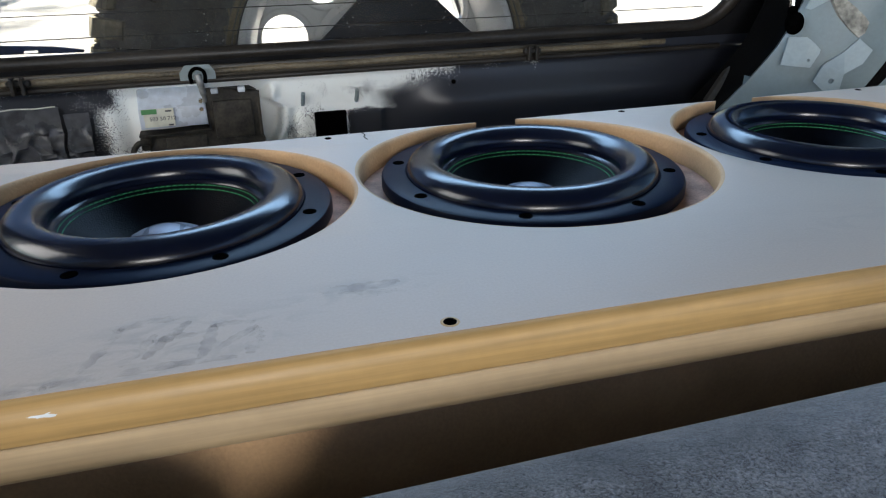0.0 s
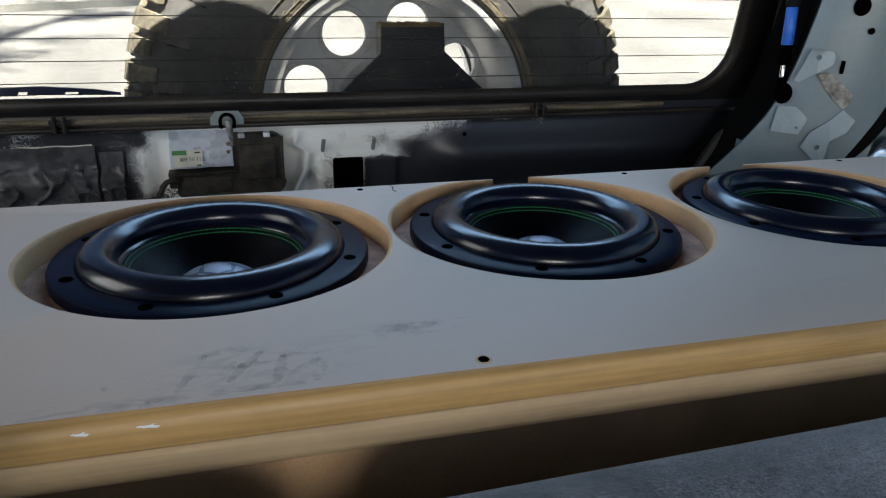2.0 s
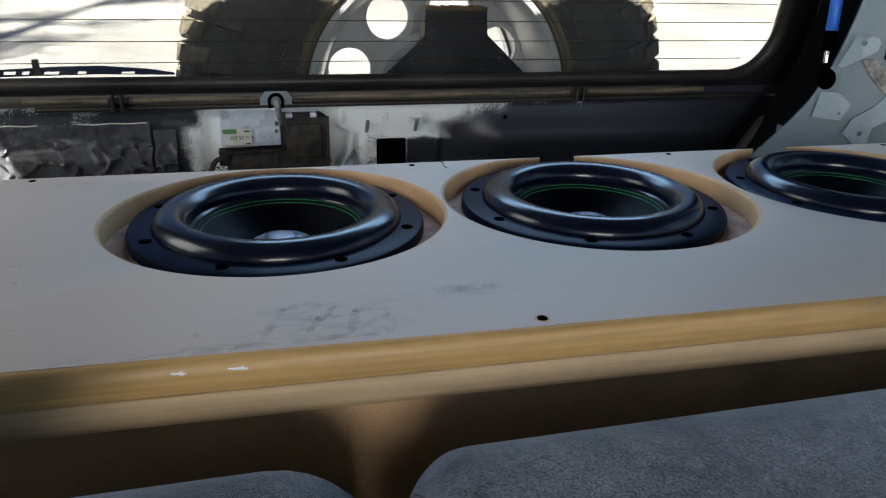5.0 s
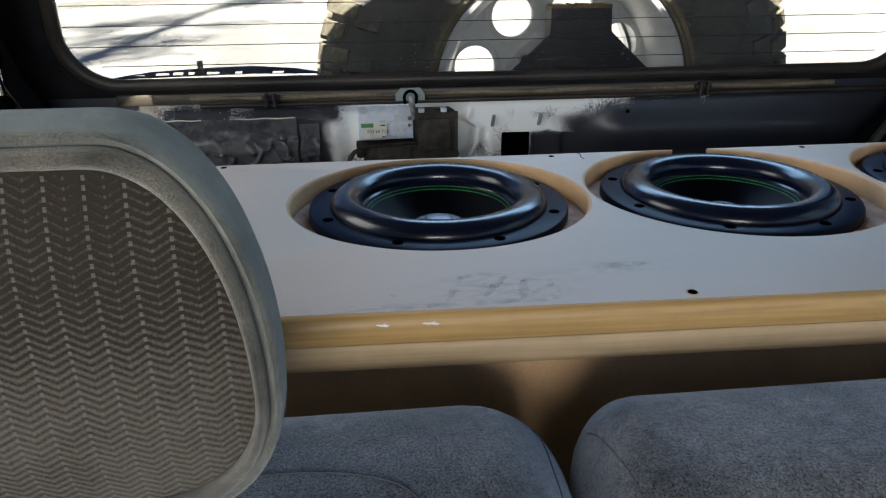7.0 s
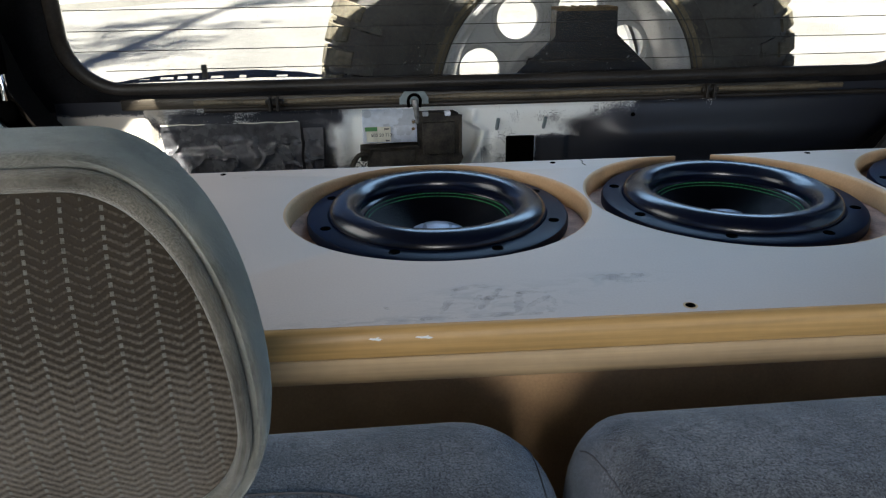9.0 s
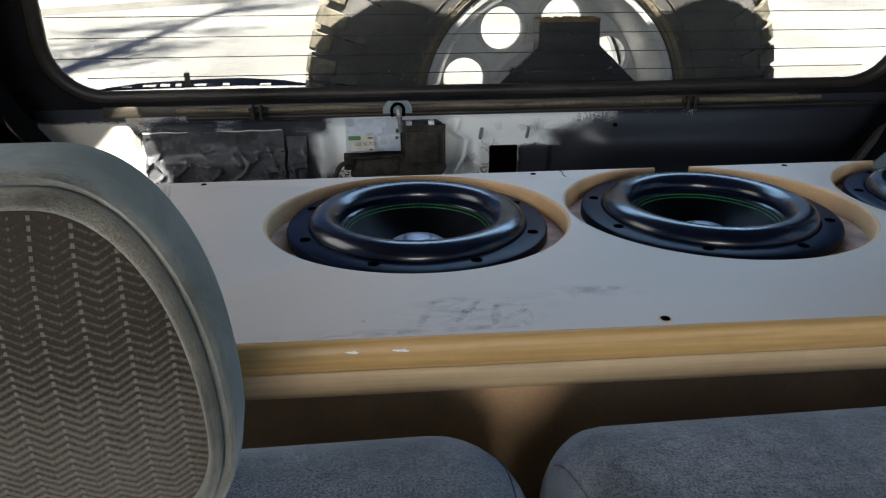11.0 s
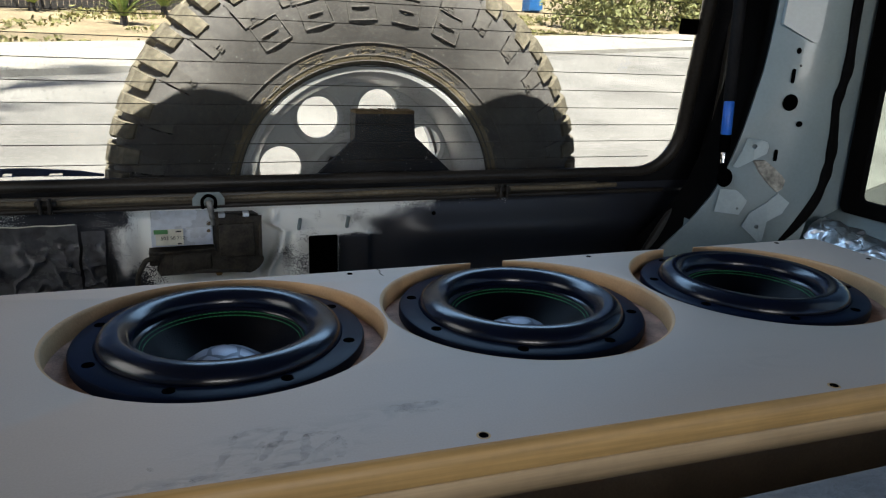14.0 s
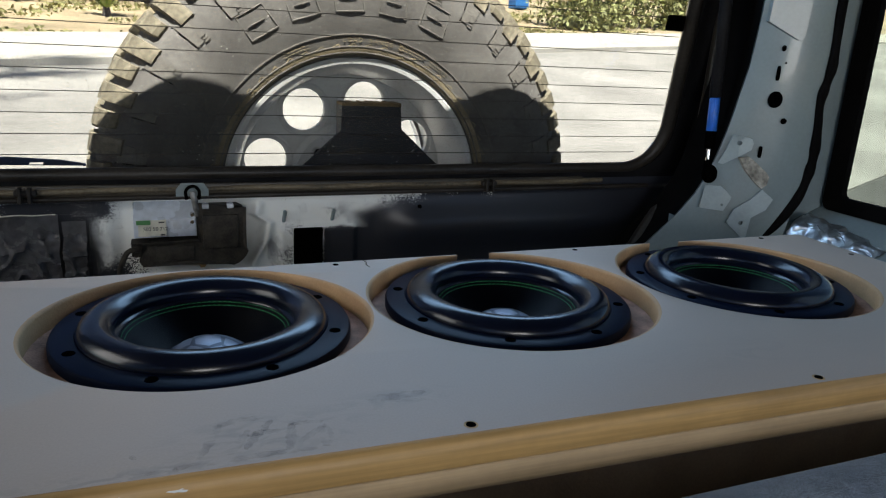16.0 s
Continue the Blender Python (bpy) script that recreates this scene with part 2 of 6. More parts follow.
def board_edge(name, base, rough, vary):
    """Sanded fibreboard edge: long streaks and soft stains along the board."""
    m = mat(name, base, rough, vary=0.06, scale=14, bump=0.0)
    n, l = m.node_tree.nodes, m.node_tree.links
    b = n["Principled BSDF"]
    col = b.inputs["Base Color"].links[0].from_socket
    tc = n.new("ShaderNodeTexCoord")
    for sx, sz, amount in ((3.0, 420.0, vary), (9.0, 60.0, vary * 0.8)):
        mp, nz, rp, mx = n.new("ShaderNodeMapping"), n.new("ShaderNodeTexNoise"), n.new("ShaderNodeMapRange"), n.new("ShaderNodeMix")
        mp.inputs["Scale"].default_value = (sx, sz, sz)
        nz.inputs["Scale"].default_value, nz.inputs["Detail"].default_value = 1.0, 3
        l.new(tc.outputs["Object"], mp.inputs[0])
        l.new(mp.outputs[0], nz.inputs["Vector"])
        rp.inputs["From Min"].default_value, rp.inputs["From Max"].default_value = 0.3, 0.7
        rp.inputs["To Min"].default_value, rp.inputs["To Max"].default_value = 1 - amount, 1 + amount
        l.new(nz.outputs[0], rp.inputs["Value"])
        mx.data_type, mx.blend_type = "RGBA", "MULTIPLY"
        mx.inputs[0].default_value = 1.0
        l.new(col, mx.inputs[6])
        l.new(rp.outputs[0], mx.inputs[7])
        col = mx.outputs[2]
    l.new(col, b.inputs["Base Color"])
    return m


SEAL_STRIP = board_edge("dusty_rubber_strip", (0.040, 0.033, 0.023), 0.5, 0.7)
MDF_EDGE = board_edge("mdf_edge", (0.445, 0.27, 0.098), 0.5, 0.14)
MDF_PALE = board_edge("mdf_pale", (0.47, 0.335, 0.185), 0.6, 0.10)

# ---- builders ----


def part(name, bm, material, parent=None, label="", smooth=None):
    """One mesh object out of a bmesh; smooth: the angle under which edges are shaded round."""
    bmesh.ops.recalc_face_normals(bm, faces=bm.faces)
    me = bpy.data.meshes.new(name)
    if smooth:
        for f in bm.faces:
            f.smooth = True
        for e in bm.edges:
            if len(e.link_faces) == 2 and e.calc_face_angle(0) > radians(smooth):
                e.smooth = False
    bm.to_mesh(me)
    bm.free()
    for m in material if isinstance(material, (list, tuple)) else (material,):
        me.materials.append(m)
    ob = new(name, me)
    if parent:
        ob.parent = parent
    if label:
        ob["label"] = label
    return ob


def thing(name, label, category, group="", at=(0, 0, 0), kind=""):
    ob = new(name)
    ob.empty_display_size = 0.02
    ob.location = at
    return tagged(ob, label, category, group, kind)


def block(bm, x0, x1, y0, y1, z0, z1, bevel=0.0, segs=2, m=None):
    r = bmesh.ops.create_cube(bm, size=1.0)
    vs = r["verts"]
    for v in vs:
        v.co = Vector(((x0 + x1) / 2 + v.co.x * (x1 - x0), (y0 + y1) / 2 + v.co.y * (y1 - y0), (z0 + z1) / 2 + v.co.z * (z1 - z0)))
    if bevel:
        es = list({e for v in vs for e in v.link_edges})
        out = bmesh.ops.bevel(bm, geom=es, offset=bevel, segments=segs, profile=0.5, affect="EDGES")
        vs = list({v for f in out["faces"] for v in f.verts} | {v for v in vs if v.is_valid})
    if m:
        bmesh.ops.transform(bm, matrix=m, verts=[v for v in vs if v.is_valid])
    return bm


def lathe(bm, profile, segs=64, m=None, closed=False, a0=0.0, a1=360.0):
    """Turns (radius, height) pairs round z."""
    full = abs(a1 - a0) >= 360
    n = segs if full else segs + 1
    rings = []
    for r, z in profile:
        ring = []
        for i in range(n):
            a = radians(a0 + (a1 - a0) * i / segs)
            co = Vector((r * math.cos(a), r * math.sin(a), z))
            ring.append(bm.verts.new(m @ co if m else co))
        rings.append(ring)
    pairs = list(zip(rings, rings[1:])) + ([(rings[-1], rings[0])] if closed else [])
    for p, q in pairs:
        for i in range(segs):
            j = (i + 1) % n
            bm.faces.new((p[i], p[j], q[j], q[i]))
    if not closed:
        for ring, r in ((rings[0], profile[0][0]), (rings[-1], profile[-1][0])):
            if full and 0 < r < 0.0006:
                bm.faces.new(ring)
    return bm


def tube(bm, path, radius, segs=10, caps=True):
    """A round bar along a path; radius: a number or one for each point."""
    pts = [Vector(p) for p in path]
    rad = radius if isinstance(radius, (list, tuple)) else [radius] * len(pts)
    rings, side = [], None
    for i, p in enumerate(pts):
        d = (pts[min(i + 1, len(pts) - 1)] - pts[max(i - 1, 0)]).normalized()
        if side is None:
            side = d.cross(Vector((0, 0, 1)) if abs(d.z) < 0.9 else Vector((1, 0, 0))).normalized()
        side = (side - d * side.dot(d)).normalized()
        up = d.cross(side)
        rings.append([bm.verts.new(p + rad[i] * (side * math.cos(2 * math.pi * k / segs) + up * math.sin(2 * math.pi * k / segs))) for k in range(segs)])
    for a, b in zip(rings, rings[1:]):
        for k in range(segs):
            bm.faces.new((a[k], a[(k + 1) % segs], b[(k + 1) % segs], b[k]))
    if caps:
        bm.faces.new(rings[0])
        bm.faces.new(rings[-1])
    return bm


def spline(points, n=8):
    """Points along a smooth curve through the given ones."""
    p = [Vector(q) for q in points]
    out = []
    for i in range(len(p) - 1):
        a, b, c, d = p[max(i - 1, 0)], p[i], p[i + 1], p[min(i + 2, len(p) - 1)]
        for k in range(n):
            t = k / n
            out.append(0.5 * (2 * b + (c - a) * t + (2 * a - 5 * b + 4 * c - d) * t * t + (3 * b - a - 3 * c + d) * t ** 3))
    return out + [p[-1]]


def slab(bm, outline, holes=(), depth=0.01, m=None, mat_side=0):
    """A flat plate in xy with its top at z = 0, from an outline and holes, and depth metres thick."""
    loops, edges = [], []
    for pts in (outline, *holes):
        vs = [bm.verts.new((x, y, 0)) for x, y in pts]
        loops.append(vs)
        edges += [bm.edges.new((vs[i], vs[(i + 1) % len(vs)])) for i in range(len(vs))]
    faces = [g for g in bmesh.ops.triangle_fill(bm, edges=edges, use_beauty=True, use_dissolve=False)["geom"] if isinstance(g, bmesh.types.BMFace)]
    low = {}
    for vs in loops:
        for v in vs:
            low[v] = bm.verts.new(v.co - Vector((0, 0, depth)))
    for f in faces:
        bm.faces.new([low[v] for v in reversed(f.verts)])
    for vs in loops:
        for i in range(len(vs)):
            a, b = vs[i], vs[(i + 1) % len(vs)]
            bm.faces.new((a, b, low[b], low[a])).material_index = mat_side
    if m:
        bmesh.ops.transform(bm, matrix=m, verts=bm.verts)
    return bm


def arc(cx, cy, r, a0, a1, n):
    return [(cx + r * math.cos(radians(a0 + (a1 - a0) * i / n)), cy + r * math.sin(radians(a0 + (a1 - a0) * i / n))) for i in range(n + 1)]


def rounded(x0, x1, y0, y1, r, n=10):
    """A rectangle's outline with round corners, anticlockwise."""
    out = []
    for cx, cy, a in ((x1 - r, y1 - r, 0), (x0 + r, y1 - r, 90), (x0 + r, y0 + r, 180), (x1 - r, y0 + r, 270)):
        out += arc(cx, cy, r, a, a + 90, n)
    return out


# maps a plate drawn in (x, z) to the upright plane y = const, its face towards -y
def upright(y):
    return Matrix(((1, 0, 0, 0), (0, 0, -1, y), (0, 1, 0, 0), (0, 0, 0, 1)))

# ---- the ground outside ----
SLOPE = math.tan(radians(7.0))


def gz(y):
    return max(0.0, y - 1.2) * SLOPE


STREET = radians(22)
U, N = Vector((math.cos(STREET), math.sin(STREET), 0)), Vector((-math.sin(STREET), math.cos(STREET), 0))
FAR_EDGE = Vector((-2.0, 9.6, 0))


def on_street(a, n, lift=0.0):
    """A place a metres along the street and n metres past its far edge."""
    p = FAR_EDGE + U * a + N * n
    return Vector((p.x, p.y, gz(p.y) + lift))


bm = bmesh.new()
g = [bm.verts.new(p) for p in ((-400, -400, 0), (400, -400, 0), (400, 1.2, 0), (-400, 1.2, 0), (400, 1200, 1198.8 * SLOPE), (-400, 1200, 1198.8 * SLOPE))]
bm.faces.new((g[0], g[1], g[2], g[3]))
bm.faces.new((g[3], g[2], g[4], g[5]))
tagged(part("ground", bm, DIRT), "dry sandy ground with sparse grass beside the street", "ground", kind="structure")


def strip(name, n0, n1, lift, material, label, category, thick=0.06):
    """A long ribbon of the street, with a real edge."""
    bm = bmesh.new()
    rows = []
    for a in np.linspace(-8, 60, 69):
        rows.append([bm.verts.new(on_street(a, n, h)) for n, h in ((n0, lift - thick), (n0, lift), ((n0 + n1) / 2, lift), (n1, lift), (n1, lift - thick))])
    for p, q in zip(rows, rows[1:]):
        for i in range(4):
            bm.faces.new((p[i], p[i + 1], q[i + 1], q[i]))
    return tagged(part(name, bm, material), label, category, kind="structure")


strip("road", -8.2, -1.9, 0.03, ROAD, "sun-bleached pale grey asphalt street", "road")
strip("parking_apron", -15.5, -8.21, 0.022, DRIVEWAY, "dark asphalt apron beside the street", "pavement")
strip("pavement", -1.9, 0.0, 0.10, CONCRETE, "pale concrete gutter strip along the street", "pavement", 0.14)

# added dark slab; keeps ground bounce off the shaded tyre
bm = bmesh.new()
block(bm, -14.0, 14.0, -9.0, 1.18, -0.06, 0.012, 0.004, 1)
tagged(part("driveway", bm, DRIVEWAY), "dark asphalt added under the car to cut light bounced off the ground", "driveway", kind="structure")

# ---- the vehicle's shell ----
ROOF_Z, FLOOR_Z, XR, XL, MID = 1.74, 0.66, 0.76, -0.97, -0.105


def side_wall(name, x, out, label):
    """One side of the cabin, with three window openings."""
    bm = bmesh.new()
    outline = [(-2.3, 0.3), (0.62, 0.3), (0.60, 1.10), (0.42, ROOF_Z), (-2.3, ROOF_Z)]
    holes = [rounded(-0.54, 0.313, 1.036, 1.60, 0.02, 6), rounded(-1.25, -0.60, 1.057, 1.58, 0.05, 6), rounded(-2.15, -1.33, 1.057, 1.58, 0.05, 6)]
    slab(bm, outline, holes, 0.020, Matrix(((0, 0, out, x), (1, 0, 0, 0), (0, 1, 0, 0), (0, 0, 0, 1))))
    return tagged(part(name, bm, DARKENED_WHITE), label, "car body side", kind="structure")


side_wall("wall_right", XR, -1, "white painted steel body side with window openings")
side_wall("wall_left", XL, 1, "white painted steel body side with window openings")

# unseen roof opening, added and shaped to throw the sun patch on the tailgate
SUN_HOLE, MIDX = [(-0.749, 0.291), (-0.925, 0.222), (-0.925, 0.150), (-0.695, 0.150)], -0.80
bm = bmesh.new()
slab(bm, [(XL - 0.05, -2.3), (XR + 0.05, -2.3), (XR + 0.05, 0.424), (XL - 0.05, 0.424)], [SUN_HOLE], 0.06, Matrix.Translation((0, 0, ROOF_Z)))
tagged(part("ceiling", bm, HEADLINER), "unseen dark cabin roof with an opening added for the sun patch", "ceiling", kind="structure")
bm = bmesh.new()
slab(bm, [(MIDX + (x - MIDX) * 1.06, 0.20 + (y - 0.20) * 1.06) for x, y in SUN_HOLE], (), 0.004, Matrix.Translation((0, 0, ROOF_Z + 0.0045)))
roof_pane = tagged(part("sun_hole_pane", bm, GLASS), "clear pane over the unseen roof opening added for the sun patch", "car window", kind="structure")
roof_pane.visible_shadow = False
bm = bmesh.new()
block(bm, XL, XR, -2.3, 0.56, FLOOR_Z - 0.05, FLOOR_Z, 0.0)
tagged(part("floor", bm, CARPET), "dark carpeted vehicle floor", "floor", kind="structure")
bm = bmesh.new()
slab(bm, [(XL, 0.3), (XR, 0.3), (XR, ROOF_Z), (XL, ROOF_Z)], [rounded(XL + 0.1, XR - 0.1, 1.1, 1.62, 0.06, 6)], 0.04, upright(-2.34))
tagged(part("wall_front", bm, BLACK_TRIM), "dark dashboard bulkhead under the windscreen", "bulkhead", kind="structure")


def side_window(x, out, name):
    w = thing(name, "side window glass in a black rubber frame", "car window", kind="structure")
    bm = bmesh.new()
    m = Matrix(((0, 0, out, x + out * 0.012), (1, 0, 0, 0), (0, 1, 0, 0), (0, 0, 0, 1)))
    slab(bm, rounded(-0.57, 0.323, 1.0255, 1.62, 0.014, 8), [rounded(-0.51, 0.290, 1.0500, 1.575, 0.010, 8)], 0.012, m)
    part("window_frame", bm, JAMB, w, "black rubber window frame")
    bm = bmesh.new()
    m = Matrix(((0, 0, out, x - out * 0.004), (1, 0, 0, 0), (0, 1, 0, 0), (0, 0, 0, 1)))
    slab(bm, rounded(-0.538, 0.311, 1.038, 1.598, 0.018, 6), (), 0.004, m)
    part("pane", bm, SIDE_GLASS, w).visible_shadow = False
    return w


side_window(XR, -1, "window_1")
side_window(XL, 1, "window_2")


def rear_pillar(name, mirror):
    """The white sheet at the rear corner, from the door opening to the side window."""
    s = (lambda x: 2 * MID - x - 0.04) if mirror else (lambda x: x)
    t = thing(name, "white painted rear pillar sheet with punched holes", "pillar", kind="structure")
    left = [(0.462, 0.90), (0.4945, 0.952), (0.5225, 0.993), (0.5475, 1.040), (0.564, 1.084), (0.5785, 1.156), (0.5925, 1.254), (0.5965, 1.318), (0.602, 1.50), (0.608, ROOF_Z)]
    right = [(0.70, ROOF_Z), (0.692, 1.5), (0.687, 1.358), (0.686, 1.206), (0.684, 1.098), (0.676, 1.012), (0.66, 0.90)]
    yy = lambda x: 0.378 - (x - 0.584) * 0.647
    bm = bmesh.new()

    def at(x, z, off=0.0):
        return Vector((s(x), yy(x) - off, z))
    # main sheet as a grid between both edges, slightly crowned
    prof = lambda pts, z: float(np.interp(z, [p[1] for p in pts], [p[0] for p in pts]))
    lo, hi = left, right[::-1]
    grid = []
    for j in range(25):
        z = 0.90 + (ROOF_Z - 0.90) * j / 24
        a, b = prof(lo, z), prof(hi, z)
        grid.append([bm.verts.new(at(a + (b - a) * i / 10, z, 0.012 * math.sin(math.pi * i / 10))) for i in range(11)])
    for p, q in zip(grid, grid[1:]):
        for i in range(10):
            bm.faces.new((p[i], p[i + 1], q[i + 1], q[i]))
    # folded flange towards the door opening
    back = [bm.verts.new(r[0].co + Vector(((0.035 if not mirror else -0.035), 0.06, 0))) for r in grid]
    for j in range(24):
        bm.faces.new((grid[j][0], grid[j + 1][0], back[j + 1], back[j]))
    part("pillar_sheet", bm, DARKENED_WHITE, t, smooth=40)
    # gutter from the sheet to the side window
    bm = bmesh.new()
    rows = []
    for j in range(13):
        z = 0.90 + (ROOF_Z - 0.90) * j / 12
        b = prof(hi, z)
        xs = [(b, yy(b)), (b + 0.012, yy(b) + 0.035), (b + 0.040, yy(b) + 0.03), (XR - 0.004, 0.33), (XR - 0.004, 0.30)]
        rows.append([bm.verts.new((s(x), y, z)) for x, y in xs])
    for p, q in zip(rows, rows[1:]):
        for i in range(4):
            bm.faces.new((p[i], p[i + 1], q[i + 1], q[i]))
    part("gutter", bm, DARKENED_WHITE, t, smooth=50)
    bm = bmesh.new()
    pts = [(0.630, 0.955), (0.6597, 1.001), (0.682, 1.052), (0.690, 1.108), (0.6885, 1.160), (0.6855, 1.205), (0.6915, 1.26), (0.689, 1.356), (0.692, 1.5), (0.698, 1.7)]
    tube(bm, spline([(s(x + 0.001), yy(x) - 0.001, z) for x, z in pts], 6), [0.0074 + 0.0010 * math.sin(k * 0.9 + 2 * math.sin(k * 0.37)) for k in range(55)], 10)
    part("rubber_trim", bm, JAMB, t, "black rubber edge trim")

    # nothing is cut out: a near-black disc paints the dark inside each hole
    def hole(x, z, rx, rz, name="hole_disc"):
        bm = bmesh.new()
        u = Vector((s(1) - s(0), -0.647, 0)).normalized()
        nn = Vector((u.y, -u.x, 0)) * (1 if not mirror else -1)
        if nn.y > 0:
            nn = -nn
        c = at(x, z, 0.0125)
        sq = lambda v: math.copysign(abs(v) ** (0.45 if rz > 2 * rx else 1.0), v)
        ring = [bm.verts.new(c + nn * 0.0012 + u * rx * sq(math.cos(a)) + Vector((0, 0, rz * sq(math.sin(a))))) for a in [2 * math.pi * k / 20 for k in range(20)]]
        bm.faces.new(ring)
        rim = [bm.verts.new(v.co + nn * 0.001 + (v.co - c) * 0.18) for v in ring]
        for k in range(20):
            bm.faces.new((ring[k], ring[(k + 1) % 20], rim[(k + 1) % 20], rim[k]))
        part(name, bm, NEAR_BLACK, t)
    for x, z, rx, rz in ((0.6225, 1.280, 0.0030, 0.0040), (0.6375, 1.169, 0.0040, 0.0040), (0.6222, 1.2016, 0.0095, 0.0110), (0.6205, 1.242, 0.0026, 0.0095), (0.6149, 1.1176, 0.0026, 0.0080), (0.6277, 1.258, 0.0012, 0.0016)):
        hole(x, z, rx, rz)
    if not mirror:
        for name, pts, m_, off, lab in (("flap", [(0.597, 1.3185), (0.610, 1.310), (0.636, 1.2935), (0.641, 1.293), (0.6435, 1.300), (0.6445, 1.33), (0.646, 1.42), (0.60, 1.42)], DARKENED_WHITE, 0.0145, "white folded sheet flap"),
                                        ("residue", [(0.5898, 1.106), (0.602, 1.1085), (0.613, 1.099), (0.626, 1.086), (0.6315, 1.078), (0.6295, 1.0643), (0.6238, 1.0583), (0.612, 1.070), (0.600, 1.086)], STAIN, 0.0135, "brown glue residue")):
            bm = bmesh.new()
            lo, hi2 = [bm.verts.new(at(x, z, off - 0.004)) for x, z in pts], [bm.verts.new(at(x, z, off + 0.0015)) for x, z in pts]
            bm.faces.new(hi2)
            for i in range(len(pts)):
                bm.faces.new((lo[i], lo[(i + 1) % len(pts)], hi2[(i + 1) % len(pts)], hi2[i]))
            part(name, bm, m_, t, lab)
    return t


rear_pillar("pillar_right", False)
rear_pillar("pillar_left", True)


def door_jamb(name, mirror):
    """Dark channel between pillar and tailgate."""
    s = (lambda x: 2 * MID - x) if mirror else (lambda x: x)
    left = [(0.40, 0.80), (0.460, 0.90), (0.4925, 0.952), (0.5205, 0.993), (0.5455, 1.040), (0.562, 1.084), (0.5765, 1.156), (0.5905, 1.254), (0.5945, 1.318), (0.600, 1.50), (0.606, ROOF_Z)]
    bm = bmesh.new()
    rows = []
    for x, z in left:
        y = 0.378 - (x - 0.584) * 0.647
        rows.append([bm.verts.new((s(xx), yy, z)) for xx, yy in ((x + 0.004, y + 0.004), (x + 0.03, y + 0.05), (x + 0.02, y + 0.09), (x + 0.06, 0.535), (x + 0.22, 0.56))])
    for p, q in zip(rows, rows[1:]):
        for i in range(4):
            bm.faces.new((p[i], p[i + 1], q[i + 1], q[i]))
    tagged(part(name, bm, JAMB, smooth=60), "black door opening channel", "door jamb", kind="structure")
    bm = bmesh.new()
    tube(bm, spline([(s(x + 0.035), 0.50, z) for x, z in [(0.42, 0.82), (0.475, 0.92), (0.52, 0.99), (0.565, 1.05), (0.59, 1.12), (0.60, 1.30), (0.61, 1.7)]], 6), 0.013, 10)
    tagged(part("weatherstrip", bm, SEAL), "dark rubber door weatherstrip", "weatherstrip", kind="structure")


door_jamb("jamb_right", False)
door_jamb("jamb_left", True)

# side lining below the windows
for name, xa, xb in (("trim_right", XR - 0.003, 0.60), ("trim_left", XL + 0.003, 2 * MID - 0.60)):
    bm = bmesh.new()
    rows = []
    for y in np.linspace(-1.2, 0.36, 14):
        rows.append([bm.verts.new((x, y, z)) for x, z in ((xa, 1.028), (xa + (xb - xa) * 0.2, 1.005), (xa + (xb - xa) * 0.6, 0.965), (xb, 0.90), (xb, FLOOR_Z))])
    for p, q in zip(rows, rows[1:]):
        for i in range(4):
            bm.faces.new((p[i], p[i + 1], q[i + 1], q[i]))
    tagged(part(name, bm, DARKENED_WHITE, smooth=50), "white painted inner wheel arch ledge", "body panel", kind="structure")

# ---- tailgate ----
GX0, GX1, GZ0, GZ1 = -0.775, 0.608, 1.054, 1.58


